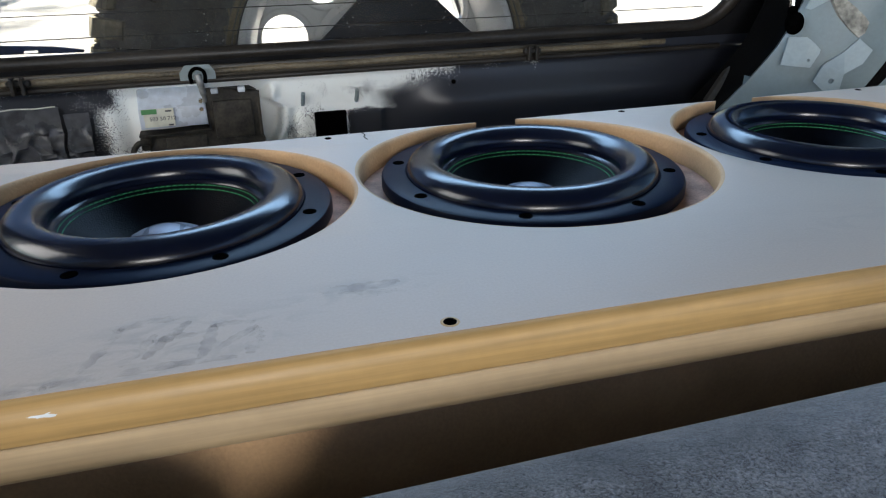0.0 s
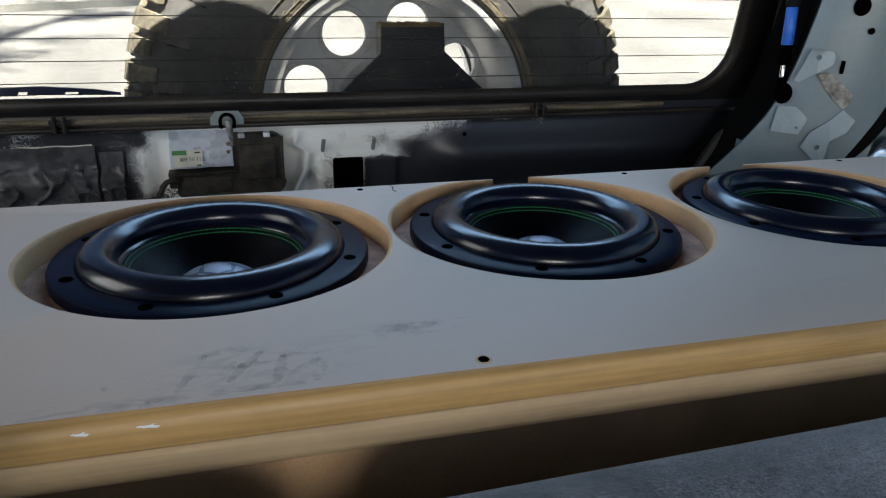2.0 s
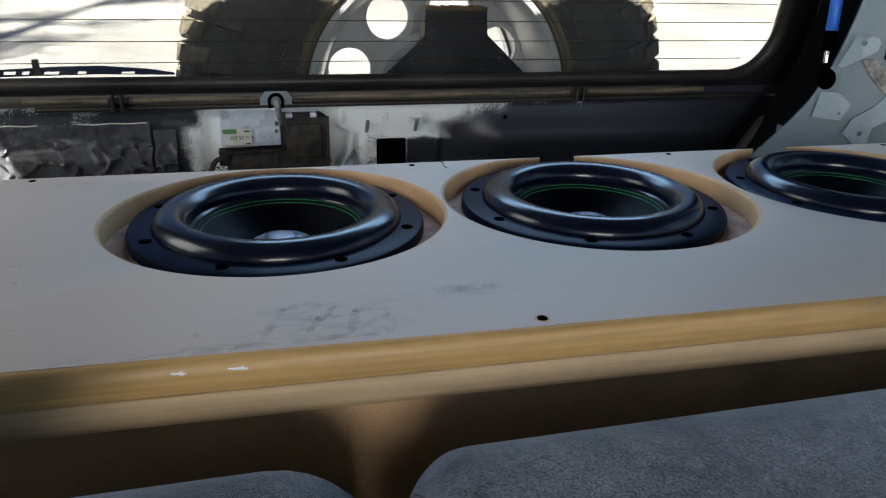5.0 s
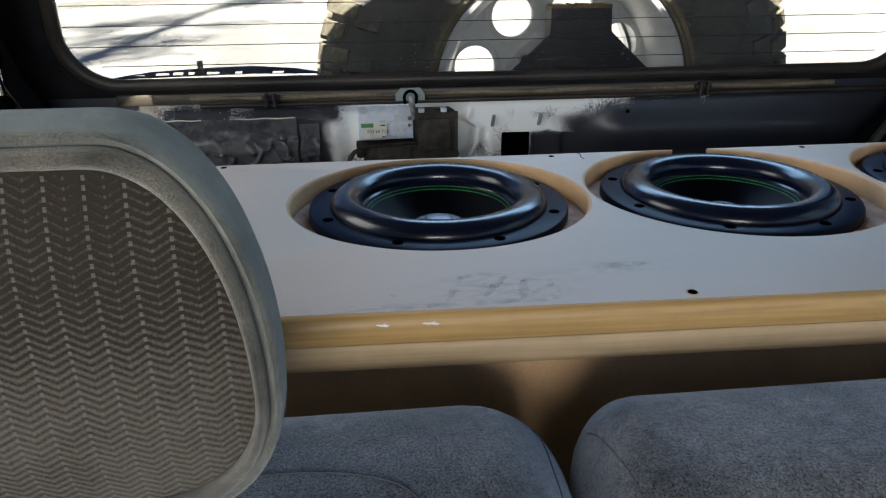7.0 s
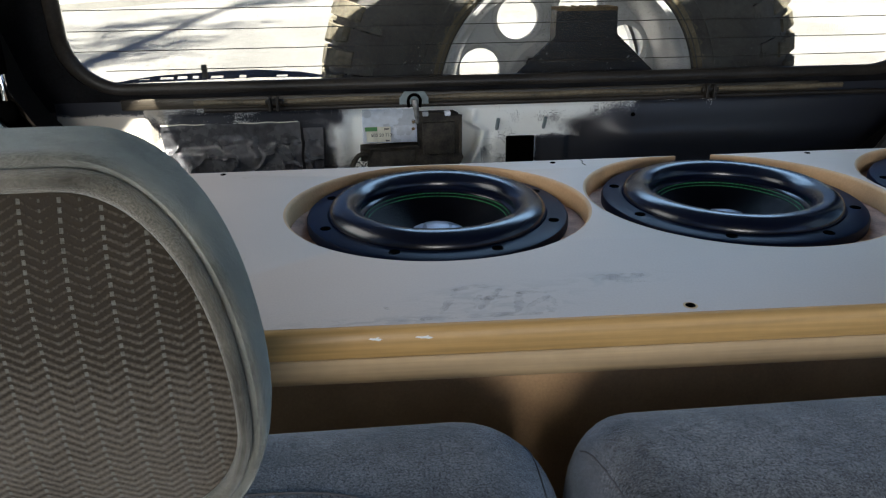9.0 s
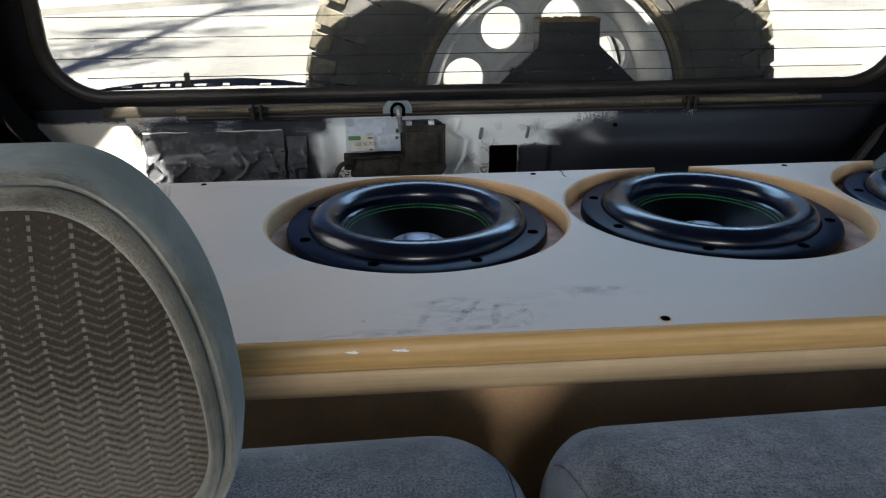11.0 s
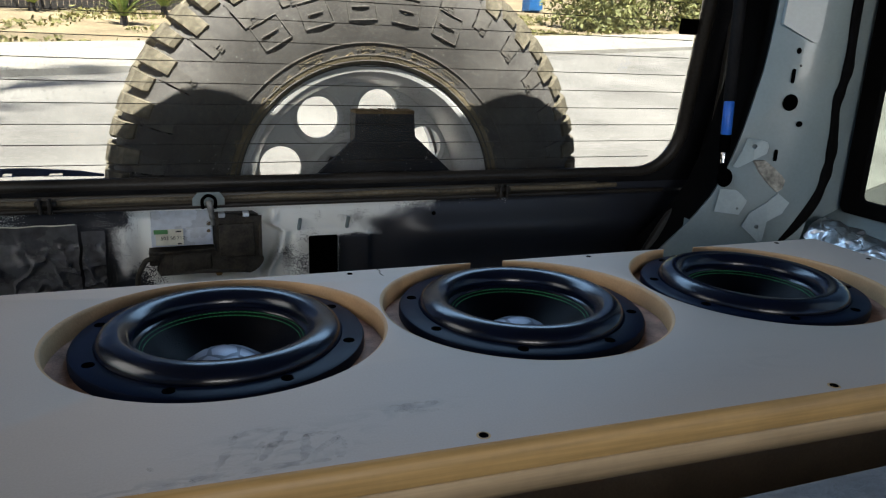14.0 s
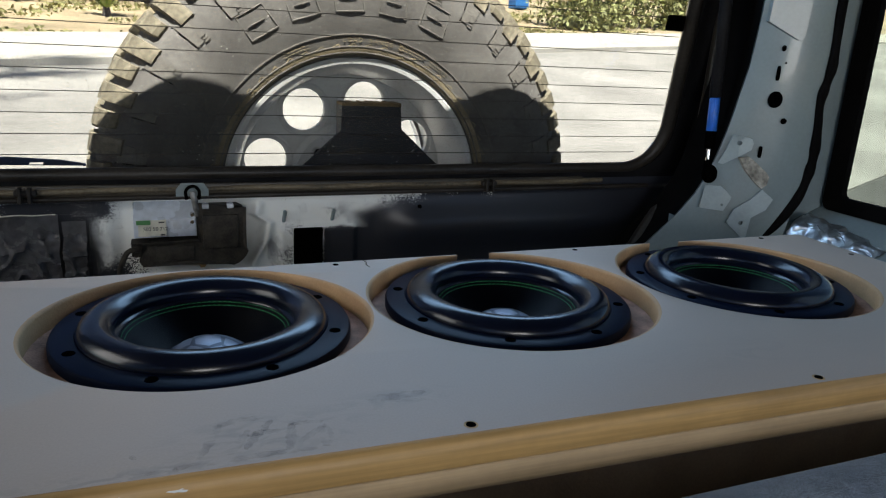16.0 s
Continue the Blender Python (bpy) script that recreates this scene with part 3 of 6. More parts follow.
def overspray(name):
    """White door paint with black sprayed over both ends, breaking up into specks."""
    m = bpy.data.materials.new(name)
    m.use_nodes = True
    n, l = m.node_tree.nodes, m.node_tree.links
    b = n["Principled BSDF"]
    tc = n.new("ShaderNodeTexCoord")
    sep = n.new("ShaderNodeSeparateXYZ")
    l.new(tc.outputs["Object"], sep.inputs[0])

    def math_node(op, a, b_, c=None):
        k = n.new("ShaderNodeMath")
        k.operation = op
        for i, v in enumerate((a, b_, c)):
            if v is None:
                continue
            if isinstance(v, (int, float)):
                k.inputs[i].default_value = v
            else:
                l.new(v, k.inputs[i])
        return k.outputs[0]
    x, z = sep.outputs[0], sep.outputs[2]
    # signed distances to the sprayed zones
    zl = math_node("SUBTRACT", 1.008, z)
    left = math_node("MINIMUM", math_node("SUBTRACT", -0.372, x), zl)
    bare = math_node("ADD", math_node("SUBTRACT", x, -0.66), math_node("MULTIPLY", math_node("SUBTRACT", z, 0.993), 0.44))
    left = math_node("MINIMUM", left, math_node("MULTIPLY", bare, 3.0))
    band = math_node("MINIMUM", math_node("MINIMUM", math_node("SUBTRACT", -0.357, x), math_node("ADD", x, 0.655)), math_node("SUBTRACT", 0.024, math_node("ABSOLUTE", math_node("SUBTRACT", z, 1.002), 0)))
    slope = math_node("ADD", math_node("MULTIPLY", x, 0.36), 0.984)
    right = math_node("MINIMUM", math_node("SUBTRACT", x, 0.004), math_node("SUBTRACT", math_node("MINIMUM", slope, math_node("ADD", math_node("MULTIPLY", math_node("GREATER_THAN", x, 0.26), 0.10), 1.034)), z))
    face = math_node("MINIMUM", math_node("SUBTRACT", x, -0.050), math_node("SUBTRACT", 0.961, z))
    face = math_node("MULTIPLY", face, 5.0)
    right = math_node("MAXIMUM", right, face)
    mid = math_node("SUBTRACT", 0.010, math_node("ABSOLUTE", math_node("SUBTRACT", z, 0.990), 0))
    mid = math_node("MINIMUM", mid, math_node("MULTIPLY", math_node("SUBTRACT", 0.055, math_node("ABSOLUTE", math_node("ADD", x, 0.045), 0)), 0.4))
    mid = math_node("SUBTRACT", mid, 0.012)
    # thin spray between the pocket lip and the square opening
    thin = math_node("MINIMUM", math_node("MINIMUM", math_node("ADD", x, 0.140), math_node("SUBTRACT", -0.09, x)), math_node("SUBTRACT", 0.966, z))
    thin = math_node("SUBTRACT", math_node("MINIMUM", math_node("MULTIPLY", thin, 0.6), 0.006), 0.010)
    foot = math_node("SUBTRACT", math_node("MINIMUM", math_node("SUBTRACT", -0.325, x), math_node("SUBTRACT", 0.925, z)), 0.004)
    mid = math_node("MAXIMUM", mid, math_node("MAXIMUM", thin, foot))
    d = math_node("MAXIMUM", math_node("MAXIMUM", left, right), math_node("MAXIMUM", band, mid))
    upper_end = math_node("MINIMUM", math_node("SUBTRACT", z, 1.014), math_node("SUBTRACT", -0.668, x))
    d = math_node("MAXIMUM", d, math_node("MULTIPLY", upper_end, 6.0))
    nz, nb = n.new("ShaderNodeTexNoise"), n.new("ShaderNodeTexNoise")
    nz.inputs["Scale"].default_value, nz.inputs["Detail"].default_value = 620, 2
    nb.inputs["Scale"].default_value = 22
    l.new(tc.outputs["Object"], nz.inputs["Vector"])
    l.new(tc.outputs["Object"], nb.inputs["Vector"])
    v = math_node("ADD", math_node("MULTIPLY", math_node("SUBTRACT", nz.outputs[0], 0.5), 0.095), math_node("MULTIPLY", math_node("SUBTRACT", nb.outputs[0], 0.5), 0.05))
    mask = math_node("GREATER_THAN", math_node("ADD", d, v), 0.004)
    dirt = n.new("ShaderNodeTexNoise")
    dirt.inputs["Scale"].default_value, dirt.inputs["Detail"].default_value = 9, 6
    l.new(tc.outputs["Object"], dirt.inputs["Vector"])
    white = n.new("ShaderNodeValToRGB")
    # white lifted close to full, making up for weak light on the tailgate
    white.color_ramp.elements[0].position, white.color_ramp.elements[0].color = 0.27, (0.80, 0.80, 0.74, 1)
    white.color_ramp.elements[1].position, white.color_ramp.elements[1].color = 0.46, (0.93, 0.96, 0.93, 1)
    l.new(dirt.outputs[0], white.inputs[0])
    mix = n.new("ShaderNodeMix")
    mix.data_type = "RGBA"
    l.new(mask, mix.inputs[0])
    primer = n.new("ShaderNodeMix")
    primer.data_type = "RGBA"
    l.new(math_node("LESS_THAN", math_node("ADD", x, math_node("MULTIPLY", nb.outputs[0], 0.02)), -0.635), primer.inputs[0])
    l.new(white.outputs[0], primer.inputs[6])
    primer.inputs[7].default_value = (0.68, 0.63, 0.54, 1)
    l.new(primer.outputs[2], mix.inputs[6])
    mix.inputs[7].default_value = (0.026, 0.029, 0.038, 1)
    l.new(mix.outputs[2], b.inputs["Base Color"])
    b.inputs["Roughness"].default_value = 0.34
    b.inputs["Specular IOR Level"].default_value = 0.5
    bp = n.new("ShaderNodeBump")
    bp.inputs["Strength"].default_value, bp.inputs["Distance"].default_value = 0.2, 0.001
    l.new(dirt.outputs[0], bp.inputs["Height"])
    l.new(bp.outputs[0], b.inputs["Normal"])
    return m


OVERSPRAY = overspray("oversprayed_door_paint")
def leaned(bm):
    """The upper half leans into the cabin and narrows towards the roof."""
    for v in bm.verts:
        h = v.co.z - 1.062
        v.co.y -= 0.27 * h
        v.co.x = MID + (v.co.x - MID) * (1 - 0.15 * h)
    return bm


tailgate = thing("tailgate", "bare white tailgate inside, partly sprayed black, trim removed", "tailgate", at=(0, 0, 0))


def smoothstep(a, b, x):
    t = min(1.0, max(0.0, (x - a) / (b - a)))
    return t * t * (3 - 2 * t)


def inner_depth(x, z):
    """How far the pressed inner sheet lies behind the ledge, in metres."""
    d = 0.012 * smoothstep(1.024, 1.008, z) * smoothstep(-0.668, -0.654, x)
    # pocket round the motor, with a winding lip at its far side
    lip = float(np.interp(z, [0.85, 0.908, 0.943, 0.970, 0.9845, 1.0106], [-0.172, -0.164, -0.144, -0.1395, -0.160, -0.1533]))
    pocket = smoothstep(-0.372, -0.345, x) * (1 - smoothstep(lip - 0.009, lip + 0.004, x)) * smoothstep(1.012, 0.996, z)
    d += 0.009 * pocket
    d -= 0.006 * math.exp(-((x - lip - 0.006) / 0.006) ** 2) * smoothstep(1.010, 0.995, z)
    # raised box beside it
    d -= 0.006 * smoothstep(-0.125, -0.112, x) * smoothstep(0.012, 0.002, x) * smoothstep(0.970, 0.955, z)
    # long pressed bulge on the far half
    d -= 0.018 * smoothstep(0.03, 0.12, x) * math.exp(-((z - 0.955) / 0.035) ** 2) * smoothstep(0.60, 0.52, x)
    d -= 0.004 * smoothstep(-0.40, -0.46, x) * math.exp(-((z - 0.93) / 0.03) ** 2)
    return d


bm = bmesh.new()
NX, NZ = 480, 110
grid = []
for j in range(NZ + 1):
    z = 0.72 + (1.036 - 0.72) * j / NZ
    grid.append([bm.verts.new((-0.80 + 1.44 * i / NX, 0.572 + inner_depth(-0.80 + 1.44 * i / NX, z), z)) for i in range(NX + 1)])
for a, b in zip(grid, grid[1:]):
    for i in range(NX):
        bm.faces.new((a[i], a[i + 1], b[i + 1], b[i]))
part("inner_panel", bm, OVERSPRAY, tailgate, smooth=60)
bm = bmesh.new()
slab(bm, [(-0.93, 0.60), (0.77, 0.60), (0.77, 1.580), (-0.93, 1.580)], [rounded(GX0 - 0.03, GX1 + 0.03, GZ0 - 0.03, 1.570, 0.085, 12)], 0.012, upright(0.624))
part("outer_skin", leaned(bm), BLACK_PAINT, tailgate, "black outer door skin")
bm = bmesh.new()
slab(bm, rounded(-0.92, 0.76, 1.020, 1.600, 0.11, 12), [rounded(GX0 - 0.012, GX1 + 0.012, GZ0 - 0.010, GZ1 + 0.006, 0.092, 12)], 0.03, upright(0.574))
part("window_surround", leaned(bm), BLACK_TRIM, tailgate, "black inner window surround", smooth=30)
# rubber seal round the glass
bm = bmesh.new()
ring = rounded(GX0 - 0.006, GX1 + 0.006, GZ0 - 0.006, GZ1 + 0.006, 0.09, 12)
tube(bm, [(x, 0.588, z) for x, z in ring + ring[:1]], 0.013, 10, caps=False)
part("window_seal", leaned(bm), SEAL, tailgate, "black rubber seal round the glass", smooth=60)
bm = bmesh.new()
tube(bm, [(x, 0.566 + 0.001 * math.sin(x * 17), 1.031 + 0.0008 * math.sin(x * 31)) for x in np.linspace(-0.59, 0.47, 60)], 0.0045, 8)
part("seal_lip", bm, SEAL_DUSTY, tailgate, "dusty rubber lip below the glass", smooth=60)
bm = bmesh.new()
block(bm, -0.700, 0.430, 0.5650, 0.5725, 1.0225, 1.0395, 0.0028, 2)
part("seal_strip", bm, SEAL_STRIP, tailgate, "flat dusty brown rubber strip below the glass", smooth=40)
bm = bmesh.new()
tube(bm, [(x, 0.562, 1.0205) for x in np.linspace(-0.575, 0.57, 40)], 0.004, 8)
part("seal_edge", bm, SEAL, tailgate, smooth=60)
bm = bmesh.new()
slab(bm, rounded(GX0 - 0.004, GX1 + 0.004, GZ0 - 0.004, GZ1 + 0.004, 0.088, 10), (), 0.004, upright(0.604))
part("pane", leaned(bm), DUSTY_GLASS, tailgate, "dusty rear window glass, darkened to hold back the outdoor brightness")
for k in range(16):
    z = 1.079 + 0.0305 * k
    bm = bmesh.new()
    inset = 0.004 if k else 0.05
    block(bm, GX0 + inset, GX1 - inset, 0.6025, 0.6037, z - 0.0006, z + 0.0006)
    part("defroster_line", leaned(bm), SEAL, tailgate)
bm = bmesh.new()
block(bm, 0.568, 0.620, 0.594, 0.602, 1.302, 1.328, 0.003)
part("contact_tab", leaned(bm), NEAR_BLACK, tailgate, "black defroster contact tab")
for x in (-0.466, 0.236):
    bm = bmesh.new()
    block(bm, x - 0.014, x + 0.014, 0.553, 0.562, 1.028, 1.036, 0.002)
    block(bm, x - 0.009, x - 0.004, 0.548, 0.560, 1.018, 1.040, 0.0015)
    block(bm, x + 0.003, x + 0.008, 0.548, 0.560, 1.018, 1.040, 0.0015)
    part("clip", bm, SEAL, tailgate, "dark spring trim clip")
for x, z in ((-0.111, 0.978), (-0.032, 0.978)):
    bm = bmesh.new()
    tube(bm, [(x, 0.602, z - 0.012), (x, 0.585, z - 0.006), (x + 0.001, 0.575, z + 0.012)], 0.0032, 8)
    part("stud", bm, DARKENED_WHITE, tailgate, "small white welded stud", smooth=60)
# solid block; its near-black colour paints the darkness of the square opening
bm = bmesh.new()
block(bm, -0.097, -0.050, 0.570, 0.576, 0.86, 0.962, 0.002)
part("opening_block", bm, NEAR_BLACK, tailgate, "near-black block standing for the dark square opening in the sheet")
bm = bmesh.new()
lathe(bm, [(0.0005, 0.003), (0.003, 0.003), (0.0035, 0.0)], 12, upright(0.570) @ pose(0.115, 0.992, 0))
part("grommet", bm, NEAR_BLACK, tailgate)

# ---- loudspeaker enclosure ----
ZT = 1.05
SUBS = ((-0.2610, -0.0115, 0.1238, 0.1175), (-0.003, -0.0115, 0.1270, 0.1215), (0.2575, -0.0115, 0.1245, 0.1215))
NOTCHES = {1: (-0.006, 0.027), 2: (0.235, 0.273)}
BX0, BX1, BY0, BY1 = -0.514, 0.462, -0.2140, 0.1085
enclosure = thing("speaker_enclosure", "raw fibreboard loudspeaker box with three round openings", "speaker box", at=(0, 0, FLOOR_Z))


def enc(ob):
    ob.location.z = -FLOOR_Z
    return ob




def fy(x):
    """Front edge of the box, a little askew."""
    return BY0 - 0.0243 * (x + 0.37)


def oval(cx, cy, rx, ry, a0, a1, n):
    return [(cx + rx * math.cos(radians(a0 + (a1 - a0) * i / n)), cy + ry * math.sin(radians(a0 + (a1 - a0) * i / n))) for i in range(n + 1)]


def top_outline(e, seed=4):
    """The board's outline; the hole edges are widened by e."""
    r = random.Random(seed)
    pts = [(BX0 + 0.006, fy(BX0 + 0.006)), (BX1, fy(BX1)), (BX1, BY1 - 0.004), (BX1 - 0.006, BY1)]
    for k in (2, 1):
        cx, cy, rx, ry = SUBS[k]
        left, right = NOTCHES[k]
        a0, a1 = math.acos((right - cx) / rx), math.acos((left - cx) / rx) - 2 * math.pi
        ring = []
        for i in range(121):
            a = a0 + (a1 - a0) * i / 120
            x, y = cx + (rx + e) * math.cos(a), cy + (ry + e) * math.sin(a)
            ring.append((x, min(y, BY1 - 0.0016)))
        # the thin web is broken away with ragged ends
        j = lambda: r.uniform(-0.0009, 0.0009)
        pts += [(right + 0.002 + j(), BY1), (right + 0.0028 + j(), BY1 - 0.0006), (right + 0.0012 + j(), BY1 - 0.0011)] + ring[1:-1]
        pts += [(left - 0.0012 + j(), BY1 - 0.0011), (left - 0.003 + j(), BY1 - 0.0006), (left - 0.0018 + j(), BY1)]
    pts += [(BX0 + 0.012, BY1), (BX0 + 0.004, BY1 - 0.004), (BX0, BY1 - 0.014), (BX0, fy(BX0) + 0.006)]
    return pts


def top_board(bm):
    steps = ((0.0030, 0.0), (0.0014, -0.0005), (0.0004, -0.0015), (0.0, -0.0032), (0.0, -0.018))
    cx, cy, rx, ry = SUBS[0]
    levels = []
    for e, z in steps:
        loops = [top_outline(e), oval(cx, cy, rx + e, ry + min(e, 0.0008), 0, 356, 89)]
        levels.append([[bm.verts.new((x, y, ZT + z)) for x, y in lp] for lp in loops])
    edges = [bm.edges.new((lp[i], lp[(i + 1) % len(lp)])) for lp in levels[0] for i in range(len(lp))]
    bmesh.ops.triangle_fill(bm, edges=edges, use_beauty=True, use_dissolve=False)
    for a, b in zip(levels, levels[1:]):
        for p, q in zip(a, b):
            for i in range(len(p)):
                j = (i + 1) % len(p)
                bm.faces.new((p[i], p[j], q[j], q[i])).material_index = 1
    return bm


def face_material():
    """Grey board face: faint blotches, pencil-grey scuffs with a shape of their own, fine fibre."""
    m = mat("mdf_top_face", (0.46, 0.378, 0.312), 0.6, vary=0.06, scale=4, bump=0.1, fine=700)
    n, l = m.node_tree.nodes, m.node_tree.links
    b = n["Principled BSDF"]
    src = b.inputs["Base Color"].links[0].from_socket
    tc = n.new("ShaderNodeTexCoord")
    col = src
    for cx, cy, sx, sy, ang, amount, sc in ((-0.240, -0.190, 0.070, 0.030, 0.05, 0.30, 30), (-0.16, -0.170, 0.05, 0.014, 0.0, 0.26, 30), (-0.30, -0.211, 0.10, 0.008, 0, 0.30, 60), (0.1, -0.17, 0.10, 0.03, 0, 0.10, 20)):
        mp = n.new("ShaderNodeMapping")
        mp.inputs["Location"].default_value = (-cx / sx, -cy / sy, -ZT / 1.0)
        mp.inputs["Scale"].default_value = (1 / sx, 1 / sy, 1)
        l.new(tc.outputs["Object"], mp.inputs[0])
        gr = n.new("ShaderNodeTexGradient")
        gr.gradient_type = "SPHERICAL"
        l.new(mp.outputs[0], gr.inputs[0])
        st = n.new("ShaderNodeMapping")
        st.inputs["Rotation"].default_value = (0, 0, 0.8)
        st.inputs["Scale"].default_value = (sc * 1.1, sc * 2.4, 1)
        l.new(tc.outputs["Object"], st.inputs[0])
        nz = n.new("ShaderNodeTexNoise")
        nz.inputs["Scale"].default_value, nz.inputs["Detail"].default_value, nz.inputs["Distortion"].default_value = 1.0, 3, 1.5
        l.new(st.outputs[0], nz.inputs["Vector"])
        mu = n.new("ShaderNodeMath")
        mu.operation = "MULTIPLY"
        rp = n.new("ShaderNodeMapRange")
        rp.inputs["From Min"].default_value, rp.inputs["From Max"].default_value = 0.47, 0.62
        l.new(nz.outputs[0], rp.inputs["Value"])
        l.new(gr.outputs[1], mu.inputs[0])
        l.new(rp.outputs[0], mu.inputs[1])
        m2 = n.new("ShaderNodeMath")
        m2.operation = "MULTIPLY"
        l.new(mu.outputs[0], m2.inputs[0])
        m2.inputs[1].default_value = amount * 1.3
        mx = n.new("ShaderNodeMix")
        mx.data_type = "RGBA"
        l.new(m2.outputs[0], mx.inputs[0])
        l.new(col, mx.inputs[6])
        mx.inputs[7].default_value = (0.19, 0.175, 0.165, 1)
        col = mx.outputs[2]
    l.new(col, b.inputs["Base Color"])
    return m


bm = bmesh.new()
top_board(bm)
enc(part("top_panel", bm, [face_material(), MDF_CUT], enclosure, "grey-faced fibreboard top panel with scuff marks", smooth=35))


def front_strip(bm, prof, x0, x1):
    """A moulding along the front edge; prof: (y from the edge, z), closed."""
    rows = [[bm.verts.new((x, fy(x) + y, z)) for y, z in prof] for x in np.linspace(x0, x1, 40)]
    for p, q in zip(rows, rows[1:]):
        for i in range(len(prof)):
            bm.faces.new((p[i], p[(i + 1) % len(prof)], q[(i + 1) % len(prof)], q[i]))
    bm.faces.new(rows[0])
    bm.faces.new(rows[-1])
    return bm


# rounded front edge of the top board
bm = front_strip(bmesh.new(), [(0.0, ZT - 0.0002)] + [(-0.006 * math.sin(radians(a)), ZT - 0.0002 - 0.0075 * (1 - math.cos(radians(a)))) for a in range(10, 91, 10)] + [(-0.006, ZT - 0.0168), (-0.0053, ZT - 0.0177), (0.0, ZT - 0.0177)], BX0 + 0.003, BX1)
enc(part("rounded_edge", bm, MDF_EDGE, enclosure, "sanded yellowish rounded board edge", smooth=40))
# second board with the driver cut-outs, its front edge rounded under
bm = bmesh.new()
slab(bm, [(BX0 + 0.002, fy(BX0) + 0.0062), (BX1, fy(BX1) + 0.0062), (BX1, BY1 - 0.003), (BX0 + 0.002, BY1 - 0.003)], [arc(cx, 0.0, 0.094, 0, 355, 71) for cx, cy, rx, ry in SUBS], 0.0213, Matrix.Translation((0, 0, ZT - 0.0182)))
enc(part("baffle", bm, MDF_BROWN, enclosure, "brown dusty lower board carrying the drivers"))
bm = front_strip(bmesh.new(), [(0.006, ZT - 0.0184), (-0.0047, ZT - 0.0184), (-0.0054, ZT - 0.0191), (-0.0055, ZT - 0.0285)] + [(0.0055 - 0.011 * math.cos(radians(a)), ZT - 0.0285 - 0.0105 * math.sin(radians(a))) for a in range(12, 91, 13)] + [(0.006, ZT - 0.0393)], BX0 + 0.002, BX1)
enc(part("baffle_edge", bm, MDF_PALE, enclosure, "pale sanded edge of the lower board", smooth=40))
bm = front_strip(bmesh.new(), [(0.010, FLOOR_Z), (0.010, ZT - 0.0398), (0.028, ZT - 0.0398), (0.028, FLOOR_Z)], BX0 + 0.003, BX1)
enc(part("front_panel", bm, MDF_CUT, enclosure))
for name, dims in (("back_panel", (BX0 + 0.003, BX1, BY1 - 0.022, BY1 - 0.004, FLOOR_Z, ZT - 0.0396)),
                   ("side_panel", (BX0 + 0.003, BX0 + 0.021, BY0 + 0.035, BY1 - 0.023, FLOOR_Z, ZT - 0.0396)), ("side_panel", (BX1 - 0.018, BX1, BY0 + 0.012, BY1 - 0.023, FLOOR_Z, ZT - 0.0396)),
                   ("bottom_panel", (BX0 + 0.022, BX1 - 0.019, BY0 + 0.035, BY1 - 0.023, FLOOR_Z, FLOOR_Z + 0.018))):
    bm = bmesh.new()
    block(bm, *dims, 0.001, 1)
    enc(part(name, bm, MDF_CUT, enclosure))


def screw_mesh():
    bm = bmesh.new()
    # shallow near-black disc that paints the dark of a screw hole
    lathe(bm, [(0.0003, 0.0001), (0.0010, 0.0001), (0.0014, 0.0006), (0.0027, 0.0005), (0.0030, 0.0001)], 20)
    ob = part("screw", bm, NEAR_BLACK)
    me = ob.data
    bpy.data.objects.remove(ob)
    return me


SCREW_MESH = screw_mesh()
bm = bmesh.new()
lathe(bm, [(0.0030, 0.00006), (0.0034, 0.00022), (0.0040, 0.00016), (0.0043, 0.00002)], 20)
ob = part("burr", bm, MDF_EDGE, smooth=60)
BURR_MESH = ob.data
bpy.data.objects.remove(ob)
for x, y in ((-0.129, -0.2120), (0.131, -0.2195), (0.39, -0.2250), (-0.457, 0.1005), (-0.137, 0.0995), (0.129, 0.1005), (0.393, 0.1005), (0.449, 0.02), (-0.503, 0.055), (-0.503, -0.12)):
    ob = new("screw", SCREW_MESH)
    ob.parent, ob.location = enclosure, (x, y, ZT - FLOOR_Z)
    if y > -0.2:
        continue
    rim = new("burr", BURR_MESH)
    rim.parent, rim.location, rim.rotation_euler = enclosure, (x, y, ZT - FLOOR_Z), (0, 0, x * 40)
# hairline crack beside the middle opening
bm = bmesh.new()
tube(bm, spline([(-0.108, BY1, ZT + 0.0001), (-0.1065, BY1 - 0.008, ZT + 0.0002), (-0.1085, BY1 - 0.014, ZT + 0.0002), (-0.107, BY1 - 0.022, ZT + 0.0001)], 5), 0.0004, 4)
enc(part("crack", bm, NEAR_BLACK, enclosure, "hairline crack in the board"))
# pencil zigzags near the board's end
bm = bmesh.new()
for off in (0.0, 0.0042):
    path = []
    for k in range(17):
        y = 0.100 - 0.0052 * k
        path.append((-0.493 + off + (0.104 - y) * 0.20 + (0.0009 if k % 2 else -0.0009), y, ZT + 0.0001))
    tube(bm, path, 0.00028, 4)
enc(part("pencil_mark", bm, mat("pencil", (0.12, 0.12, 0.13), 0.7, bump=0), enclosure, "pencil zigzag drawn on the board"))
